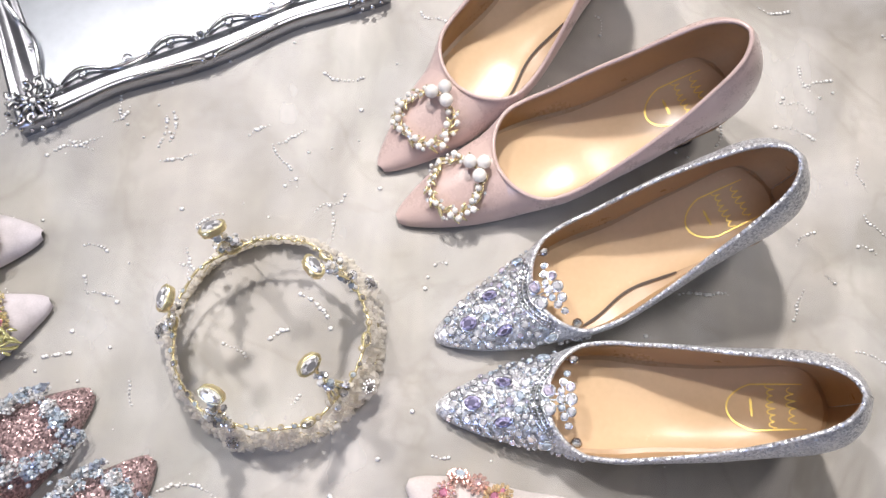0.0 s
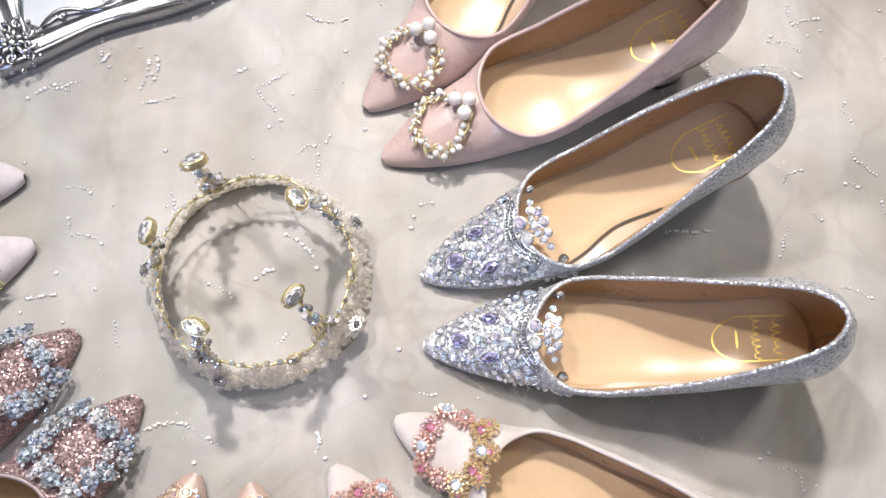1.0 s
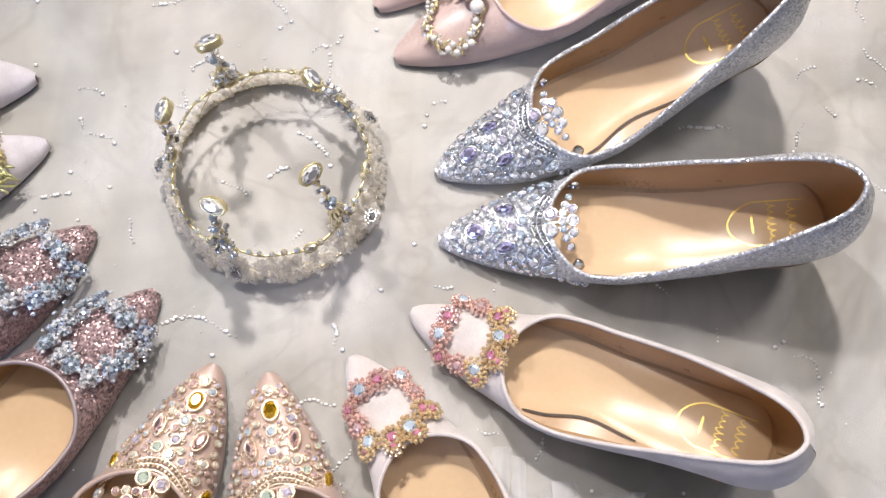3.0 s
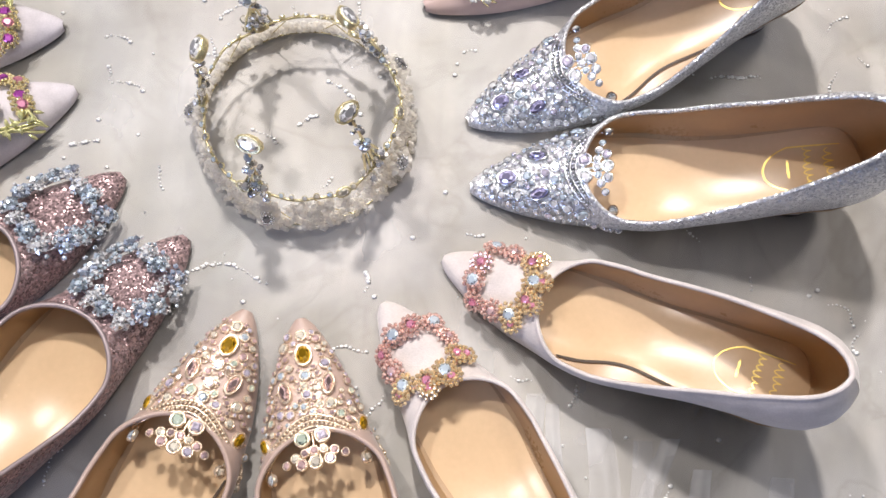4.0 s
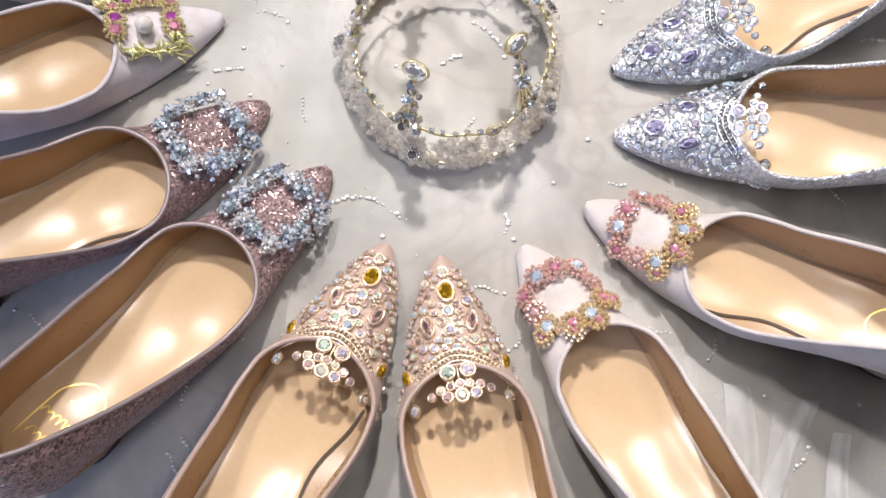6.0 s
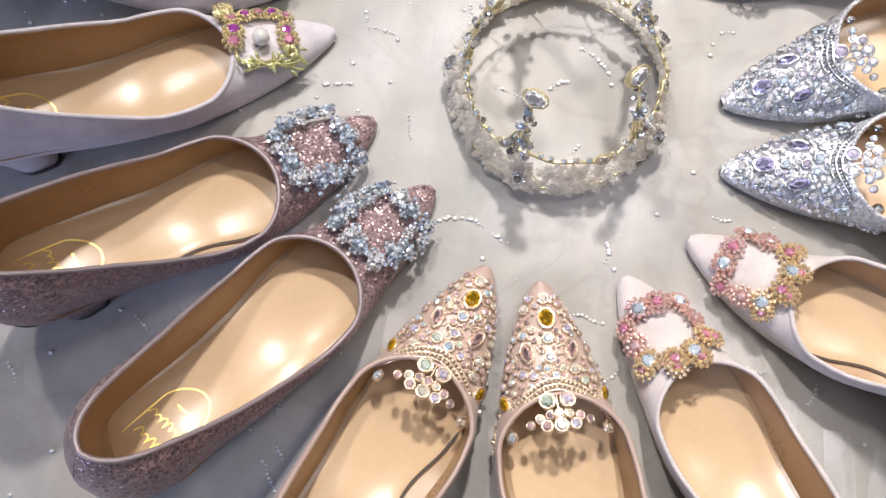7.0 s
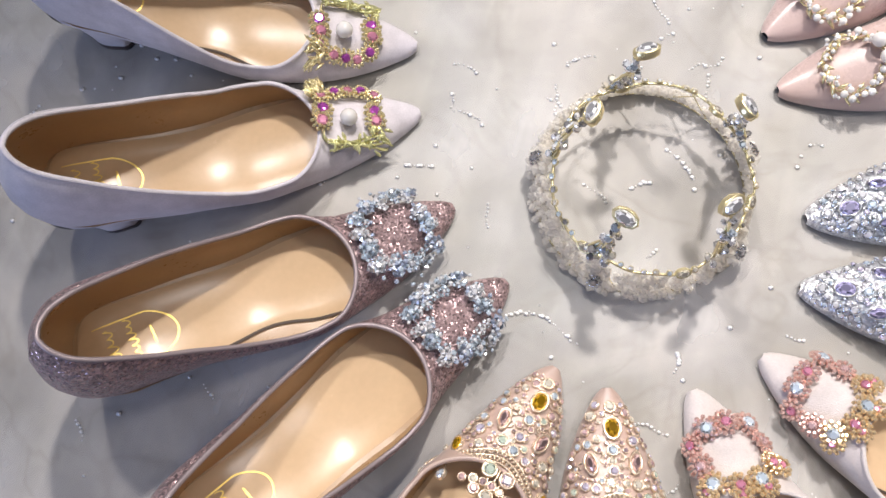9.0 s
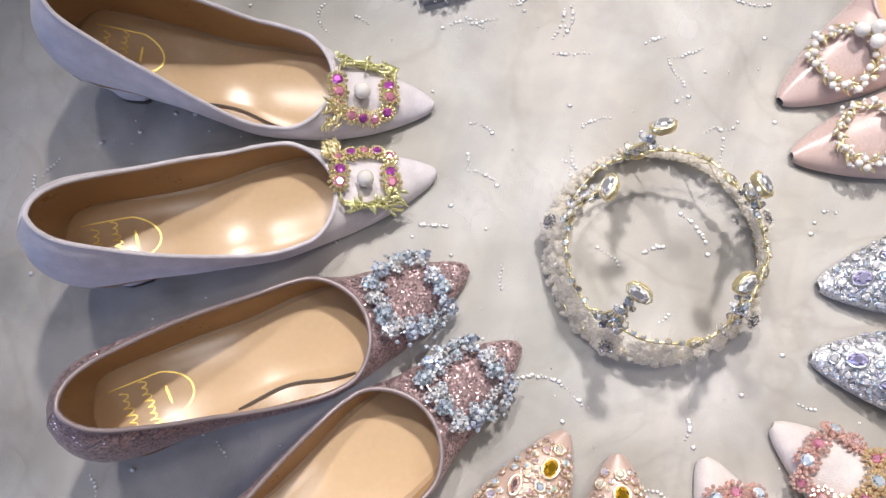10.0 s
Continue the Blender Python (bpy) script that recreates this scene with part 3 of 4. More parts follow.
def flower(parent, metal, gem, p, n, r, turn=0.0, core=0.52):
    ob = new("flower", flower_mesh(metal, 9, int(abs(p[0]) * 1e5) % 3))
    ob.parent = parent
    ob.matrix_local = facing(p, n, turn) @ Matrix.Scale(r, 4)
    stone(parent, "gemstone", "round", gem, p + n * r * 0.12, n, r * core, turn)
    return ob


def square_ring(count, half, corner, twist=0.0, start=0.0):
    """Plan offsets round a rounded square."""
    out = []
    for i in range(count):
        a = 2 * math.pi * (i + start) / count
        k = 1 / max(abs(math.cos(a)), abs(math.sin(a)))
        r = half * (1 + (k - 1) * corner)
        out.append((r * math.cos(a + twist), r * math.sin(a + twist), a))
    return out


def tiara(shoe, last, metal, metal_label, palette, big, seed):
    """A jewelled vamp: a pointed field of set stones behind an arch of small beads, with stones standing over the opening."""
    rng = random.Random(seed)
    setting = bmesh.new()
    taken, jobs = [], []

    def put(x, y, r, mat, shape="round", turn=0.0, aspect=1.0, lift=0.0012, high=1.0):
        taken.append((x, y, r))
        p, n = last.over(x, y, lift)
        add_bezel(setting, p, n, r, 0.55 if shape == "marquise" else aspect, turn)
        jobs.append((shape, mat, p + n * 0.0002, n, 0.84 * r, turn if shape != "round" else rng.uniform(0, 6.3), aspect, high))

    def arch(y):
        return 0.0615 + 0.027 * (abs(y) / 0.034) ** 1.8

    put(0.0110, 0, 0.0034, palette[0])
    put(0.0225, 0.0005, 0.0068, big, "oval", aspect=0.74, lift=0.0016)
    put(0.041, 0.0115, 0.0066, palette[3], "marquise", 0.5, lift=0.0016)
    put(0.041, -0.0115, 0.0066, palette[3], "marquise", -0.5, lift=0.0016)
    put(0.034, 0.0, 0.0032, palette[1])
    put(0.0445, 0.0, 0.0030, palette[2])
    put(0.066, 0.0255, 0.0050, big if metal is CHAMPAGNE_METAL else palette[1], "oval", 0.9, 0.7)
    put(0.066, -0.0255, 0.0050, big if metal is CHAMPAGNE_METAL else palette[1], "oval", -0.9, 0.7)
    # the two beaded rows of the arch
    for off, r in ((0.0002, 0.00115), (0.0034, 0.00115)):
        y = -0.0345
        while y < 0.0346:
            x = arch(y) - off - 0.001
            p, n = last.over(x, y, 0.0014)
            add_ball(setting, p, r, 1)
            taken.append((x, y, r))
            y += 0.0025 / math.sqrt(1 + (1.7 * 0.034 / 0.034 * (abs(y) / 0.034) ** 0.7) ** 2)
    for off in (-0.0014, 0.0016, 0.0047):
        add_tube(setting, [last.over(arch(y) - off - 0.001, y, 0.0012)[0] for y in [-0.0345 + 0.069 * i / 40 for i in range(41)]], 0.0007, 5)
    # two large stones under the arch, a row along its foot, and drops over the opening
    put(0.0672, -0.0052, 0.0043, palette[6])
    put(0.0672, 0.0052, 0.0043, palette[2], "square", 0.4)
    for i in range(7):
        y = -0.0150 + 0.0050 * i
        put(0.0738 + 0.010 * (abs(y) / 0.015) ** 2 * 0.45, y, 0.0026 if i % 2 else 0.0023, palette[(4, 0, 5, 4, 0, 4, 5)[i]], lift=0.001)
    for y, r, k in ((-0.0072, 0.0031, 4), (0.0, 0.0038, 0), (0.0072, 0.0031, 2)):
        put(0.0798 - 0.02 * abs(y), y, r, palette[k], lift=0.001)
    for s in (1, -1):
        put(0.0835, s * 0.0245, 0.0034, palette[0] if s > 0 else palette[1], "square" if s > 0 else "round", lift=0.001)
        put(0.0895, s * 0.0335, 0.0024, palette[0], lift=0.001)
        add_tube(setting, [last.over(x, s * y, 0.0)[0] for x, y in ((0.074, 0.0265), (0.080, 0.0250), (0.0835, 0.0245))], 0.0006, 4)
    for y in (-0.006, 0.0, 0.006):
        add_tube(setting, [last.over(x, y * f, -0.0004)[0] for x, f in ((0.058, 1.0), (0.066, 0.8), (0.074, 0.5), (0.080, 0.2))], 0.0007, 4)
    # the filled field
    for r in (0.0033, 0.0027, 0.0022, 0.0018, 0.0015, 0.0012):
        for _ in range({0.0033: 45, 0.0027: 140, 0.0022: 500, 0.0018: 1100, 0.0015: 1600, 0.0012: 2200}[r]):
            x = rng.uniform(0.008, 0.085)
            y = rng.uniform(-0.034, 0.034)
            if abs(y) > HALF(min(x, last.xt + 0.02)) * 0.955 - r or x > arch(y) - 0.0052 - r:
                continue
            if all((x - a) ** 2 + (y - c) ** 2 > (0.95 * (r + q)) ** 2 for a, c, q in taken):
                put(x, y, r, palette[rng.choice((0, 0, 1, 2, 4, 6) if r > 0.002 else (0, 1, 4, 4, 5, 5, 2))])
    for _ in range(60):
        x, y = rng.uniform(0.012, 0.072), rng.uniform(-0.03, 0.03)
        if abs(y) > HALF(x) * 0.85 or x > arch(y) - 0.004:
            continue
        a0, w = rng.uniform(0, 6.3), rng.choice((-1, 1))
        add_tube(setting, [last.over(x + 0.0032 * (1 - t / 6) * math.cos(a0 + w * t), y + 0.0032 * (1 - t / 6) * math.sin(a0 + w * t), 0.0008)[0] for t in [0.5 * i for i in range(9)]], 0.0004, 4)
    base = part("tiara", setting, metal, shoe, metal_label)
    for shape, mat, p, n, r, turn, aspect, high in jobs:
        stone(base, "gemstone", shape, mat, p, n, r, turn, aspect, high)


def pearl_wreath(shoe, last, seed):
    rng = random.Random(seed)
    cx, ring = 0.0425, 0.0165
    bm = bmesh.new()

    def at(a, r, lift):
        return last.over(cx + r * math.cos(a), r * math.sin(a), lift)
    for ph, wob in ((0.0, 0.0012), (2.1, 0.0016)):
        add_tube(bm, [at(a, ring + wob * math.sin(7 * a + ph), 0.003 + 0.001 * math.cos(7 * a + ph))[0] for a in [2 * math.pi * i / 60 for i in range(60)]], 0.0006, 5, True)
    for i in range(26):
        a = 2 * math.pi * i / 26 + rng.uniform(-0.08, 0.08)
        s = rng.choice((-1, 1))
        pts = [at(a + 0.10 * k, ring + s * 0.0014 * k, 0.0035 + 0.0003 * k)[0] for k in range(4)]
        add_tube(bm, pts, [0.0004, 0.0014, 0.0011, 0.0003], 5)
    base = part("brooch", bm, GOLD, shoe, "gold wire wreath set with pearls")
    for a, r in ((radians(8), 0.0215), (radians(-12), 0.0158), (radians(27), 0.0153)):
        p, n = at(a, r, 0.0078)
        stone(base, "pearl", "ball", PEARL, p, n, 0.0048)
    for i in range(46):
        a = radians(40) + radians(290) * (i + rng.uniform(-0.3, 0.3)) / 46
        p, n = at(a, ring + rng.uniform(-0.0036, 0.0036), 0.0045 + rng.uniform(0, 0.0015))
        if i % 3 == 2:
            stone(base, "gemstone", "round", CLEAR, p, n, rng.uniform(0.0011, 0.0015))
        else:
            stone(base, "pearl", "ball", PEARL, p, n, rng.choice((0.0011, 0.0015, 0.0020, 0.0024)))


def flower_brooch(shoe, last, kind, twist, seed, side=1):
    """A rounded square of metal flowers on the vamp."""
    rng = random.Random(seed)
    cx = 0.0455 if kind == "lilac" else 0.0415
    label, wire, half, corner, count = {
        "white": ("square brooch of rose gold flowers", ROSE_GOLD, 0.0175, 0.62, 10),
        "rose": ("square brooch of silver crystal flowers", STEEL, 0.0185, 0.78, 14),
        "lilac": ("square gold brooch with pearl and pink stones", GOLD, 0.0160, 0.85, 14)}[kind]
    bm = bmesh.new()
    loop = square_ring(40, half, corner, twist)
    add_tube(bm, [last.over(cx + x, y, 0.0022)[0] for x, y, _ in loop], 0.0009, 5, True)
    if kind == "lilac":
        # a spray of gold leaves at the heel corner of the flowered side
        for k in range(26):
            c = Vector((half * 0.95 + rng.uniform(-0.004, 0.005), side * (half * 1.0 + rng.uniform(-0.004, 0.006))))
            a = rng.uniform(-0.6, 1.6)
            d = Vector((math.cos(a), side * math.sin(a))) * rng.uniform(0.004, 0.0065)
            pts = [last.over(cx + c.x + d.x * f, c.y + d.y * f, 0.005 + 0.003 * f + rng.uniform(0, 0.0008))[0] for f in (0, 0.35, 0.7, 1)]
            add_tube(bm, pts, [0.0004, 0.0012, 0.0009, 0.0002], 5)
    base = part("brooch", bm, wire, shoe, label)
    places = square_ring(count, half, corner, twist, 0.5)
    for i, (x, y, a) in enumerate(places):
        x, y = x + rng.uniform(-0.0008, 0.0008), y + rng.uniform(-0.0008, 0.0008)
        p, n = last.over(cx + x, y, 0.0046)
        n = (n + Vector((rng.uniform(-0.2, 0.2), rng.uniform(-0.2, 0.2), 0))).normalized()
        if kind == "white":
            heel_side = math.cos(a) > 0.25
            gem = (ICE, ROSE, PALE_ROSE, ICE, ROSE)[i % 5]
            metal = (PEACH_GOLD if heel_side else ROSE_GOLD)
            flower(base, metal, gem, p, n, 0.0072 if gem is ICE else rng.uniform(0.0066, 0.0074), rng.uniform(0, 3), 0.58 if gem is ICE else 0.42)
            if heel_side:
                q, m = last.over(cx + x * 1.25, y * 1.25, 0.0042)
                flower(base, PEACH_GOLD, ROSE, q, m, 0.0064, rng.uniform(0, 3), 0.38)
        elif kind == "rose":
            petal_flower(base, (ICE, CLEAR, PALE_BLUE)[i % 3], CLEAR if i % 2 else ICE, p + n * 0.002, n, rng.uniform(0.0056, 0.0064), rng.uniform(0, 3), 6 + i % 2)
            for f in (0.82, 0.94, 1.06, 1.15):
                q, m = last.over(cx + x * f + rng.uniform(-0.0022, 0.0022), y * f + rng.uniform(-0.0022, 0.0022), 0.0042 + rng.uniform(0, 0.002))
                m = (m + Vector((rng.uniform(-0.4, 0.4), rng.uniform(-0.4, 0.4), 0))).normalized()
                petal_flower(base, rng.choice((ICE, CLEAR)), CLEAR, q, m, rng.uniform(0.0034, 0.0043), rng.uniform(0, 3), 5)
            for _ in range(4):
                q, m = last.over(cx + x + rng.uniform(-0.006, 0.006), y + rng.uniform(-0.006, 0.006), 0.0065 + rng.uniform(0, 0.002))
                m = (m + Vector((rng.uniform(-0.5, 0.5), rng.uniform(-0.5, 0.5), 0))).normalized()
                stone(base, "gemstone", "round", rng.choice((ICE, CLEAR, PALE_BLUE)), q, m, rng.uniform(0.0010, 0.0017), rng.uniform(0, 3), 1.0, 1.3)
        else:
            if math.sin(a) * side > -0.55:
                flower(base, GOLD, (ROSE, PURPLE, ROSE, PURPLE)[i % 4], p, n, 0.0056 if math.sin(a) * side > 0.5 else 0.0064, rng.uniform(0, 3), 0.6)
    if kind == "lilac":
        p, n = last.over(cx + 0.001, 0.002, 0.0058)
        stone(base, "pearl", "ball", PEARL, p, n, 0.0056)
        # leaves and buds of pale green gold along the other side
        bm = bmesh.new()
        for k in range(5):
            add_tube(bm, [last.over(cx + u + 0.001 * math.sin(9 * v + k), -side * (half + 0.0022 * math.sin(k * 1.9) + 0.0012 * math.sin(5 * v + 2 * k)), 0.0042 + 0.0012 * math.sin(7 * v + k))[0] for v, u in [(f, -half * 1.05 + 2.1 * half * f) for f in [i / 16 for i in range(17)]]], 0.0008, 5)
        for k in range(34):
            u, w = rng.uniform(-1.15, 1.15) * half, half + rng.uniform(-0.0045, 0.0035)
            if rng.random() < 0.3:
                u, w = -half + rng.uniform(-0.002, 0.003), half * rng.uniform(0.1, 1.0)
            a = rng.uniform(0, 6.3)
            pts = [last.over(cx + u + 0.0045 * f * math.cos(a), -side * w + 0.0045 * f * math.sin(a), 0.0048 + 0.0016 * f)[0] for f in (0, 0.35, 0.7, 1)]
            add_tube(bm, pts, [0.0004, 0.0013, 0.001, 0.0002], 5)
        part("leaf_bar", bm, LEAF_GOLD, base, "pale green gold leaves")


for k, (shoe, last) in enumerate(PAIRS):
    if k in (0, 1):
        pearl_wreath(shoe, last, 10 + k)
    elif k in (2, 3):
        tiara(shoe, last, STEEL, "silver tiara ornament set with crystals", (CLEAR, ICE, AQUA, AURORA, CLEAR, ICE, CLEAR), AURORA, 20 + k)
    elif k in (4, 5):
        flower_brooch(shoe, last, "white", 0.0, 30 + k)
    elif k in (6, 7):
        tiara(shoe, last, CHAMPAGNE_METAL, "pale gold tiara ornament set with coloured stones", (CHAMPAGNE, ICE, AQUA, PALE_ROSE, PALE_ROSE, SMOKE_ROSE, PALE_GREEN), AMBER, 40 + k)
    elif k in (8, 9):
        flower_brooch(shoe, last, "rose", 0.0, 50 + k)
    else:
        flower_brooch(shoe, last, "lilac", radians(-10) if k == 10 else radians(4), 60 + k, last.side)

# ---- crown ----


def build_crown():
    rng = random.Random(7)
    crown = thing("crown", "gold wire crown with milky beads and crystal spires", "crown", pose(-0.1034, 0.1015, 0))
    low, high, rise = 0.0655, 0.0592, 0.031

    def wire_r(a):
        return high + 0.0011 * math.sin(5 * a + 0.6) + 0.0005 * math.sin(11 * a)

    def polar(r, a, z):
        return Vector((r * math.cos(a), r * math.sin(a), z))
    bm = bmesh.new()
    add_tube(bm, [polar(low, 2 * math.pi * i / 96, 0.0012) for i in range(96)], 0.0005, 6, True)
    part("band_wire", bm, GOLD, crown, "gold band wire")
    bm = bmesh.new()
    add_tube(bm, [polar(wire_r(2 * math.pi * i / 120), 2 * math.pi * i / 120, rise + 0.0008 * math.sin(13 * math.pi * i / 60)) for i in range(120)], 0.0009, 6, True)
    part("band_wire", bm, GOLD, crown, "gold band wire")
    for i in range(12):
        a, b = 2 * math.pi * i / 12, 2 * math.pi * (i + rng.choice((-0.6, 0.6))) / 12
        bm = bmesh.new()
        add_tube(bm, [polar(low, a, 0.001), polar((low + high) / 2, (a + b) / 2, rise / 2), polar(wire_r(b), b, rise)], 0.0004, 4)
        part("strand", bm, GOLD, crown, "thin gold wire strand")
    # crushed milky beads sewn on the outside of the band, thin along the back
    bm = bmesh.new()
    for _ in range(1700):
        a = rng.uniform(0, 2 * math.pi)
        back = radians(40) < a < radians(172)
        f = rng.random()
        if back:
            f *= 0.4
            if rng.random() < 0.4:
                continue
        z = 0.002 + 0.026 * f
        r = low + (high - low) * f + rng.uniform(0.0, 0.0050) * (1 - 0.5 * f)
        k = rng.uniform(0.0014, 0.0034)
        m = Matrix.Translation(polar(r, a, max(z, k))) @ Euler((rng.uniform(0, 3), rng.uniform(0, 3), 0)).to_matrix().to_4x4() @ Matrix.Diagonal((k, k * rng.uniform(0.6, 1), k * rng.uniform(0.5, 0.9), 1))
        bmesh.ops.create_icosphere(bm, subdivisions=1, radius=1.0, matrix=m)
    beads = part("bead_trim", bm, MILK, crown, "milky white crushed bead trim", smooth=False)
    beads["kind"] = "stuff"
    # small set stones along the upper wire
    cups = bmesh.new()
    jobs = []
    for i in range(48):
        a = 2 * math.pi * (i + rng.uniform(-0.25, 0.25)) / 48
        n = Vector((0.6 * math.cos(a), 0.6 * math.sin(a), 0.9)).normalized()
        if i % 8 == 0:
            p, r, shape, mat, turn, aspect = polar(wire_r(a), a, rise + 0.0016), 0.0048, "oval", CHAMPAGNE, math.pi / 2, 0.6
        else:
            p, r, shape, mat, turn, aspect = polar(wire_r(a) + rng.uniform(-0.0012, 0.0012), a, rise + 0.0024), rng.uniform(0.0014, 0.0024), "round", rng.choice((CLEAR, CHAMPAGNE, CLEAR, SMOKE, ICE)), 0.0, 1.0
        add_bezel(cups, p, n, r, aspect, turn)
        jobs.append((shape, mat, p + n * 0.0003, n, 0.84 * r, turn, aspect))
    setting = part("rim_setting", cups, GOLD, crown, "small gold settings")
    for job in jobs:
        stone(setting, "gemstone", *job)
    # dark stones in white bead flowers on the outside
    for deg, z in ((32, 0.020), (182, 0.020), (256, 0.014), (336, 0.018)):
        a = radians(deg)
        n = Vector((math.cos(a), math.sin(a), 0.9)).normalized()
        p = polar(low + 0.002, a, z)
        petals = new("bead_flower", petal_mesh(MILK, 8))
        petals.parent = crown
        petals.matrix_local = facing(p, n) @ Matrix.Scale(0.0105, 4)
        flower(crown, STEEL, SMOKE, p + n * 0.0022, n, 0.0046, 0.3, 0.6)
    # five spires, leaning in, each with an oval stone on top
    for tx, ty, tz in ((0.0344, -0.0255, 0.087), (0.0314, 0.0285, 0.090), (-0.0266, 0.0455, 0.092), (-0.0466, 0.0045, 0.091), (-0.0166, -0.0445, 0.082)):
        top = Vector((tx, ty, tz))
        out = Vector((tx, ty, 0)).normalized()
        foot_at = out * high + Vector((0, 0, rise))
        across = Vector((-out.y, out.x, 0))
        bm = bmesh.new()
        add_tube(bm, [foot_at.lerp(top, f) + out * 0.0015 * math.sin(math.pi * f) for f in (0, 0.25, 0.5, 0.75, 0.97)], [0.0011, 0.0012, 0.0010, 0.0009, 0.0008], 6)
        spire = part("spire", bm, GOLD, crown, "gold spire with crystals")
        for s in (-1.0, -0.5, 0.5, 1.0):
            bm = bmesh.new()
            add_tube(bm, [foot_at + across * 0.0085 * s, foot_at.lerp(top, 0.2) + across * 0.0062 * s + out * 0.001, foot_at.lerp(top, 0.42) + across * 0.0022 * s, foot_at.lerp(top, 0.6)], [0.0006, 0.0009, 0.0008, 0.0004], 5)
            part("prong", bm, GOLD, spire)
        n = (out * 0.55 + Vector((0, 0, 0.8))).normalized()
        bm = bmesh.new()
        add_bezel(bm, top, n, 0.0076, 0.62, math.pi / 2, 0.0009)
        part("setting", bm, GOLD, spire, "gold oval setting")
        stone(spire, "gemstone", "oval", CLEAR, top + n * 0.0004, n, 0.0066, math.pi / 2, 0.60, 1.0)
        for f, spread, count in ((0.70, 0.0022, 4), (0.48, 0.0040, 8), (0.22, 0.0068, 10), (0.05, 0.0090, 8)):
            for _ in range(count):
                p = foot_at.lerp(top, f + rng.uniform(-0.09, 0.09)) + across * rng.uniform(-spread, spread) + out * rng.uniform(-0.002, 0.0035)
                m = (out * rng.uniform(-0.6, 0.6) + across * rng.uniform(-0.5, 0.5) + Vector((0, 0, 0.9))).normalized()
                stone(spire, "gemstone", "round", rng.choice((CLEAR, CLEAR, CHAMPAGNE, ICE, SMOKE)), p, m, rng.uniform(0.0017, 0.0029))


build_crown()

# ---- tray ----


def build_tray():
    long, deep, rim = 0.262, 0.36, 0.020
    tray = thing("tray", "ornate silver serving tray with scrolled relief border", "tray", pose(-0.290, 0.237, 0, 0, 0, 27.8))
    sides = (((0, 0), (1, 0), (0, 1), long), ((long, 0), (0, 1), (-1, 0), deep), ((long, deep), (-1, 0), (0, -1), long), ((0, deep), (0, -1), (1, 0), deep))
    bm = bmesh.new()
    bmesh.ops.create_cube(bm, size=1, matrix=Matrix.Translation((long / 2, deep / 2, 0.004)) @ Matrix.Diagonal((long - 1.4 * rim, deep - 1.4 * rim, 0.003, 1)))
    part("panel", bm, TRAY_PANEL, tray, "mirror-bright silver panel", smooth=False)
    profile = ((0.000, 0.0085), (0.001, 0.0118), (0.003, 0.0128), (0.0045, 0.0110), (0.006, 0.0106), (0.009, 0.0125), (0.012, 0.0112), (0.015, 0.0080), (0.0175, 0.0062), (0.019, 0.0072), (0.0205, 0.0056))
    bm = bmesh.new()
    loop = []
    for (ox, oy), (dx, dy), (nx, ny), size in sides:
        for i in range(30):
            s = i / 30
            swell = 0.0055 * abs(math.cos(2 * math.pi * s)) ** 1.5
            row = []
            for k, z in profile:
                keep = k / 0.0205
                inset = k - swell * (1 - keep)
                run = max(inset, min(size - inset, s * size)) if i else inset
                row.append(bm.verts.new((ox + dx * run + nx * inset, oy + dy * run + ny * inset, z)))
            loop.append(row)
    loop.append(loop[0])
    grid_faces(bm, loop)
    under = [[bm.verts.new((r[0].co.x, r[0].co.y, 0.0)), r[0]] for r in loop[:-1]]
    under.append(under[0])
    grid_faces(bm, under)
    bmesh.ops.recalc_face_normals(bm, faces=bm.faces[:])
    part("border", bm, TRAY_SILVER, tray, "moulded silver border")
    for (ox, oy), (dx, dy), (nx, ny), size in sides:
        def at(s, inset, z):
            return Vector((ox + dx * s + nx * inset, oy + dy * s + ny * inset, z))
        # vine of C-scrolls along the inner edge
        for half in (0, 1):
            bm = bmesh.new()
            for j in range(3):
                s0 = 0.030 + j * (size / 2 - 0.036) / 3
                s1 = s0 + (size / 2 - 0.036) / 3
                pts = []
                for i in range(15):
                    f = i / 14
                    s = s0 + (s1 - s0) * f
                    s = size - s if half else s
                    pts.append(at(s, 0.0180 + 0.0050 * math.sin(math.pi * f) * (-1) ** j, 0.0085 + 0.002 * math.sin(math.pi * f)))
                add_tube(bm, pts, [0.0008 + 0.0011 * math.sin(math.pi * (i + 0.5) / 15) for i in range(15)], 6)
                mid = (s1 + s0) / 2
                for curl in (0.9, 1.3):
                    c = at((size - mid if half else mid), 0.0200, 0.009)
                    add_tube(bm, [c + Vector((math.cos(a * curl) * 0.0035 * (1 - a / 7), math.sin(a * curl) * 0.0035 * (1 - a / 7), 0)) for a in [i * 0.4 for i in range(13)]], 0.0007, 5)
                add_ball(bm, at((size - s1 if half else s1), 0.0180, 0.009), 0.0018, 1)
            part("scroll", bm, TRAY_RELIEF, tray, "oxidised silver scroll relief")
        bm = bmesh.new()
        for sgn in (-1, 1):
            add_tube(bm, [at(size / 2 + sgn * (0.003 + 0.05 * f), -0.004 + 0.006 * f ** 0.7, 0.0125) for f in [i / 10 for i in range(11)]], [0.0022 - 0.0014 * i / 10 for i in range(11)], 6)
            add_ball(bm, at(size / 2 + sgn * 0.0045, -0.0045, 0.0125), 0.0028, 1)
        for i in range(6):
            a = i * math.pi / 3
            add_ball(bm, at(size / 2, 0.0165, 0.0098) + Vector((0.0028 * math.cos(a), 0.0028 * math.sin(a), 0)), 0.0017, 1)
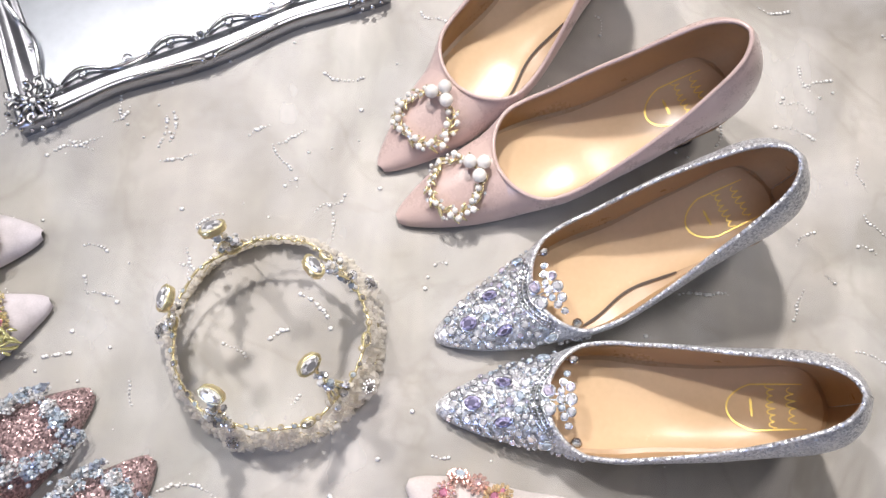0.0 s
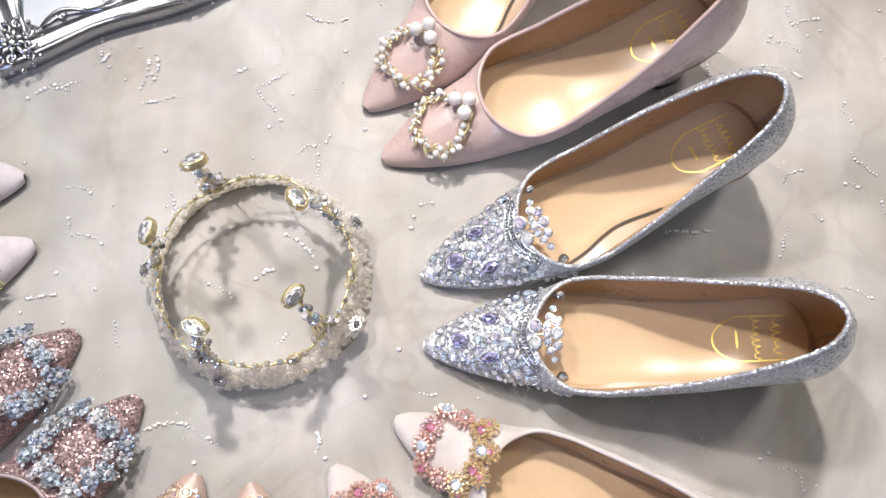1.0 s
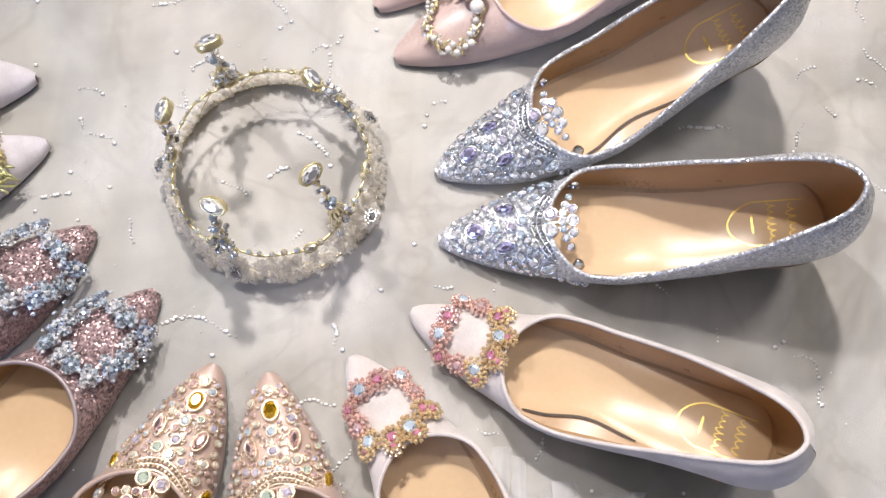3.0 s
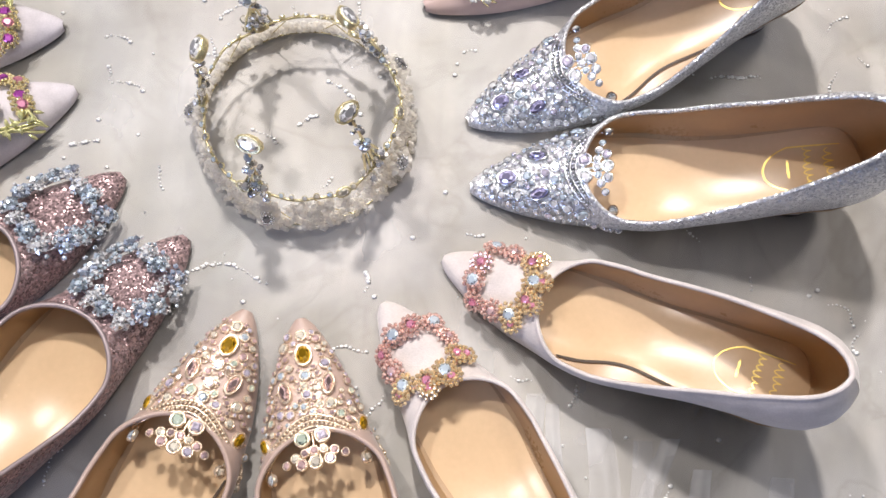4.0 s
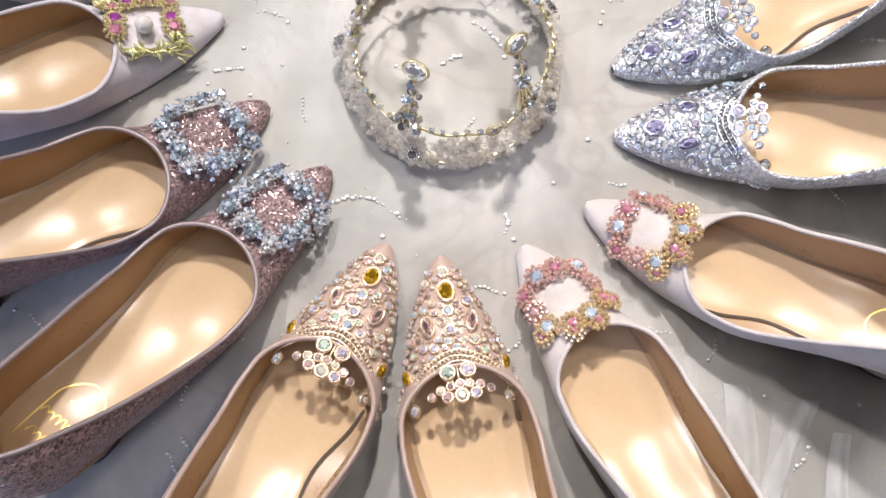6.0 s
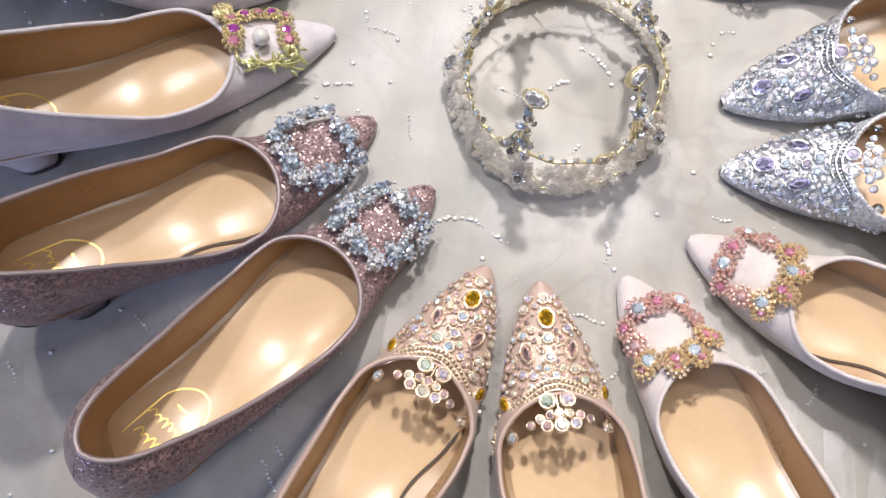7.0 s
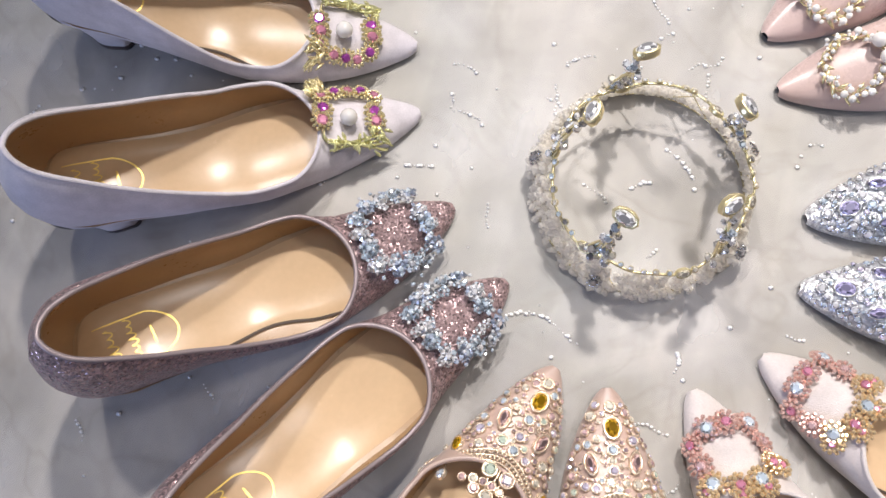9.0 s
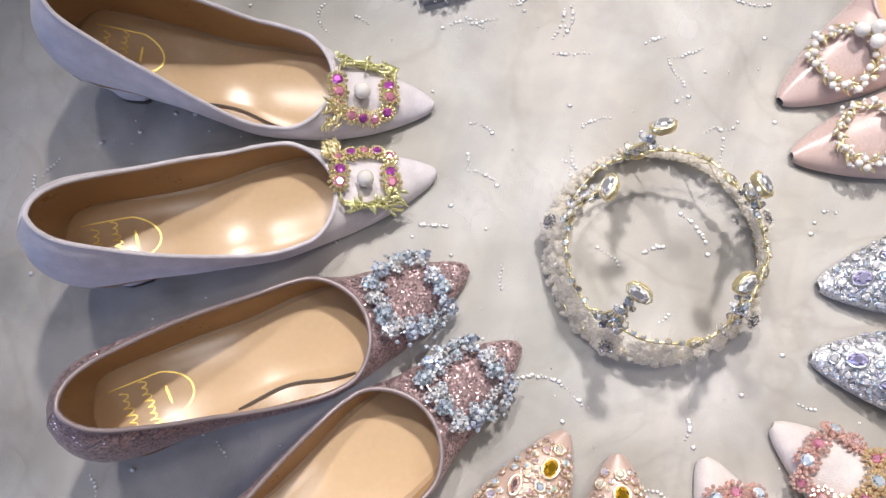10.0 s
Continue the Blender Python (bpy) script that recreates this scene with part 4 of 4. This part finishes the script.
        part("side_crest", bm, TRAY_RELIEF, tray, "oxidised silver crest")
        # corner rosette
        bm = bmesh.new()
        c = at(0.010, 0.010, 0.0125)
        for i in range(9):
            a = i * 2 * math.pi / 9 + 0.3
            r0 = 0.0150 if i % 2 else 0.0115
            q = c + Vector((r0 * math.cos(a), r0 * math.sin(a), 0))
            turn = 1 if i % 2 else -1
            add_tube(bm, [q + Vector((math.cos(a + turn * b) * 0.0048 * (1 - b / 7), math.sin(a + turn * b) * 0.0048 * (1 - b / 7), 0.001)) for b in [j * 0.45 for j in range(12)]], [0.0016 - 0.0008 * j / 11 for j in range(12)], 6)
            add_tube(bm, [c, c.lerp(q, 0.5) + Vector((0, 0, 0.002)), q], [0.002, 0.0022, 0.0012], 6)
            add_ball(bm, q, 0.0021, 1)
        add_ball(bm, c + Vector((0, 0, 0.001)), 0.0045, 2, 0.7)
        for i in range(16):
            a = i * 2 * math.pi / 16
            add_ball(bm, c + Vector((0.0195 * math.cos(a), 0.0195 * math.sin(a), -0.003)), 0.0017 if i % 2 else 0.0023, 1)
        part("corner_rosette", bm, TRAY_RELIEF, tray, "oxidised silver corner rosette")


build_tray()

# ---- sheer net over the table ----


def build_net():
    """Sheer net spread on the stone, with gathered folds where no shoe holds it down."""
    bm = bmesh.new()
    rows = []
    nx, ny = 220, 120
    for i in range(nx):
        row = []
        for j in range(ny):
            x, y = -0.62 + 1.12 * i / (nx - 1), -0.32 + 0.82 * j / (ny - 1)
            z = 0.0007
            fold = math.exp(-(((x - 0.16) / 0.13) ** 2 + ((y + 0.06) / 0.10) ** 2))
            z += 0.007 * fold * max(0.0, math.sin(95 * (x + 0.25 * y) + 3 * noise.noise((x * 9, y * 5, 0.0)))) ** 2
            fold = math.exp(-(((x + 0.53) / 0.07) ** 2 + ((y - 0.03) / 0.10) ** 2))
            z += 0.012 * fold * max(0.0, math.sin(60 * (x - 0.8 * y) + 2 * noise.noise((x * 7, y * 7, 2.0)))) ** 2
            row.append(bm.verts.new((x, y, z)))
        rows.append(row)
    grid_faces(bm, rows)
    bmesh.ops.recalc_face_normals(bm, faces=bm.faces[:])
    cloth = tagged(new("net_cloth", mesh_of("net_cloth", bm, NET)), "sheer white net cloth lying loosely on the stone table", "cloth")
    # loose pleats in front of the velvet shoes
    rng = random.Random(11)
    for i in range(13):
        x0 = 0.045 + 0.021 * i + rng.uniform(-0.006, 0.006)
        y0, y1 = -0.034 - 0.36 * x0 - rng.uniform(0.0, 0.02), -0.31
        lean, wave, wide, tall = rng.uniform(-0.25, 0.1), rng.uniform(0, 6), rng.uniform(0.006, 0.013), rng.uniform(0.003, 0.008)
        bm = bmesh.new()
        rows = []
        for j in range(25):
            f = j / 24
            y = y0 + (y1 - y0) * f
            x = x0 + lean * (y0 - y) + 0.006 * math.sin(wave + 7 * f)
            h = tall * min(1.0, 6 * f) * (0.75 + 0.25 * math.sin(wave * 2 + 9 * f))
            w = wide * (0.6 + 0.8 * f)
            rows.append([bm.verts.new((x + w * k / 4, y, 0.0012 + h * math.cos(math.pi * k / 8) ** 3)) for k in range(-4, 5)])
        grid_faces(bm, rows)
        bmesh.ops.recalc_face_normals(bm, faces=bm.faces[:])
        part("pleat", bm, GATHERED, cloth, "gathered white net pleat")


build_net()

# ---- sequins on the net ----
# start x, start y, heading in degrees, length
TRAILS = [
    (-0.140, 0.243, 41, 0.018), (-0.271, 0.221, 22, 0.027), (-0.235, 0.246, 36, 0.017), (-0.201, 0.230, 76, 0.025), (-0.093, 0.295, -18, 0.029),
    (-0.167, 0.175, 36, 0.022), (-0.238, 0.155, 11, 0.016), (-0.234, 0.134, -70, 0.012), (-0.230, 0.123, 8, 0.021), (-0.111, 0.208, 49, 0.009),
    (-0.092, 0.133, -29, 0.026), (-0.109, 0.101, 40, 0.016), (0.224, 0.376, -22, 0.024), (0.254, 0.312, 24, 0.024), (0.230, 0.278, -2, 0.032),
    (0.285, 0.193, -8, 0.014), (0.160, 0.151, 3, 0.035), (-0.194, 0.235, 76, 0.021), (-0.198, 0.220, 9, 0.025), (-0.250, 0.080, 17, 0.017),
    (-0.165, 0.004, 12, 0.042), (-0.060, 0.008, -70, 0.012), (0.118, -0.124, 50, 0.017), (-0.262, 0.229, 2, 0.024),
]


def build_sequins():
    rng = random.Random(3)
    bm = bmesh.new()

    def fleck(x, y, r):
        m = Matrix.Translation((x, y, 0.0008)) @ Matrix.Diagonal((r * 1.2, r * 1.0, r * 0.14, 1))
        bmesh.ops.create_icosphere(bm, subdivisions=1, radius=1.0, matrix=m)
    for x, y, head, size in TRAILS:
        s, bend = 0.0, rng.uniform(-40, 40)
        while s < size:
            a = radians(head + bend * (s / size - 0.5))
            fleck(x + s * math.cos(a), y + s * math.sin(a) + rng.uniform(-0.0008, 0.0008), rng.choice((0.0005, 0.0007, 0.0010, 0.0015)))
            s += rng.uniform(0.0012, 0.0034)
    for _ in range(260):
        x, y = rng.uniform(-0.5, 0.4), rng.uniform(-0.25, 0.42)
        fleck(x, y, rng.choice((0.0005, 0.0008, 0.0012, 0.0016)))
    for _ in range(110):
        x, y, a = rng.uniform(-0.5, 0.4), rng.uniform(-0.25, 0.42), rng.uniform(0, 6.3)
        for _ in range(rng.randrange(4, 12)):
            fleck(x, y, rng.choice((0.0005, 0.0008, 0.0012)))
            a += rng.uniform(-0.5, 0.5)
            x, y = x + 0.0026 * math.cos(a), y + 0.0026 * math.sin(a)
    tagged(new("sequins", mesh_of("sequins", bm, FLAKE)), "tiny sequins in trails on the net cloth, their glints painted white", "sequins", kind="stuff")


build_sequins()
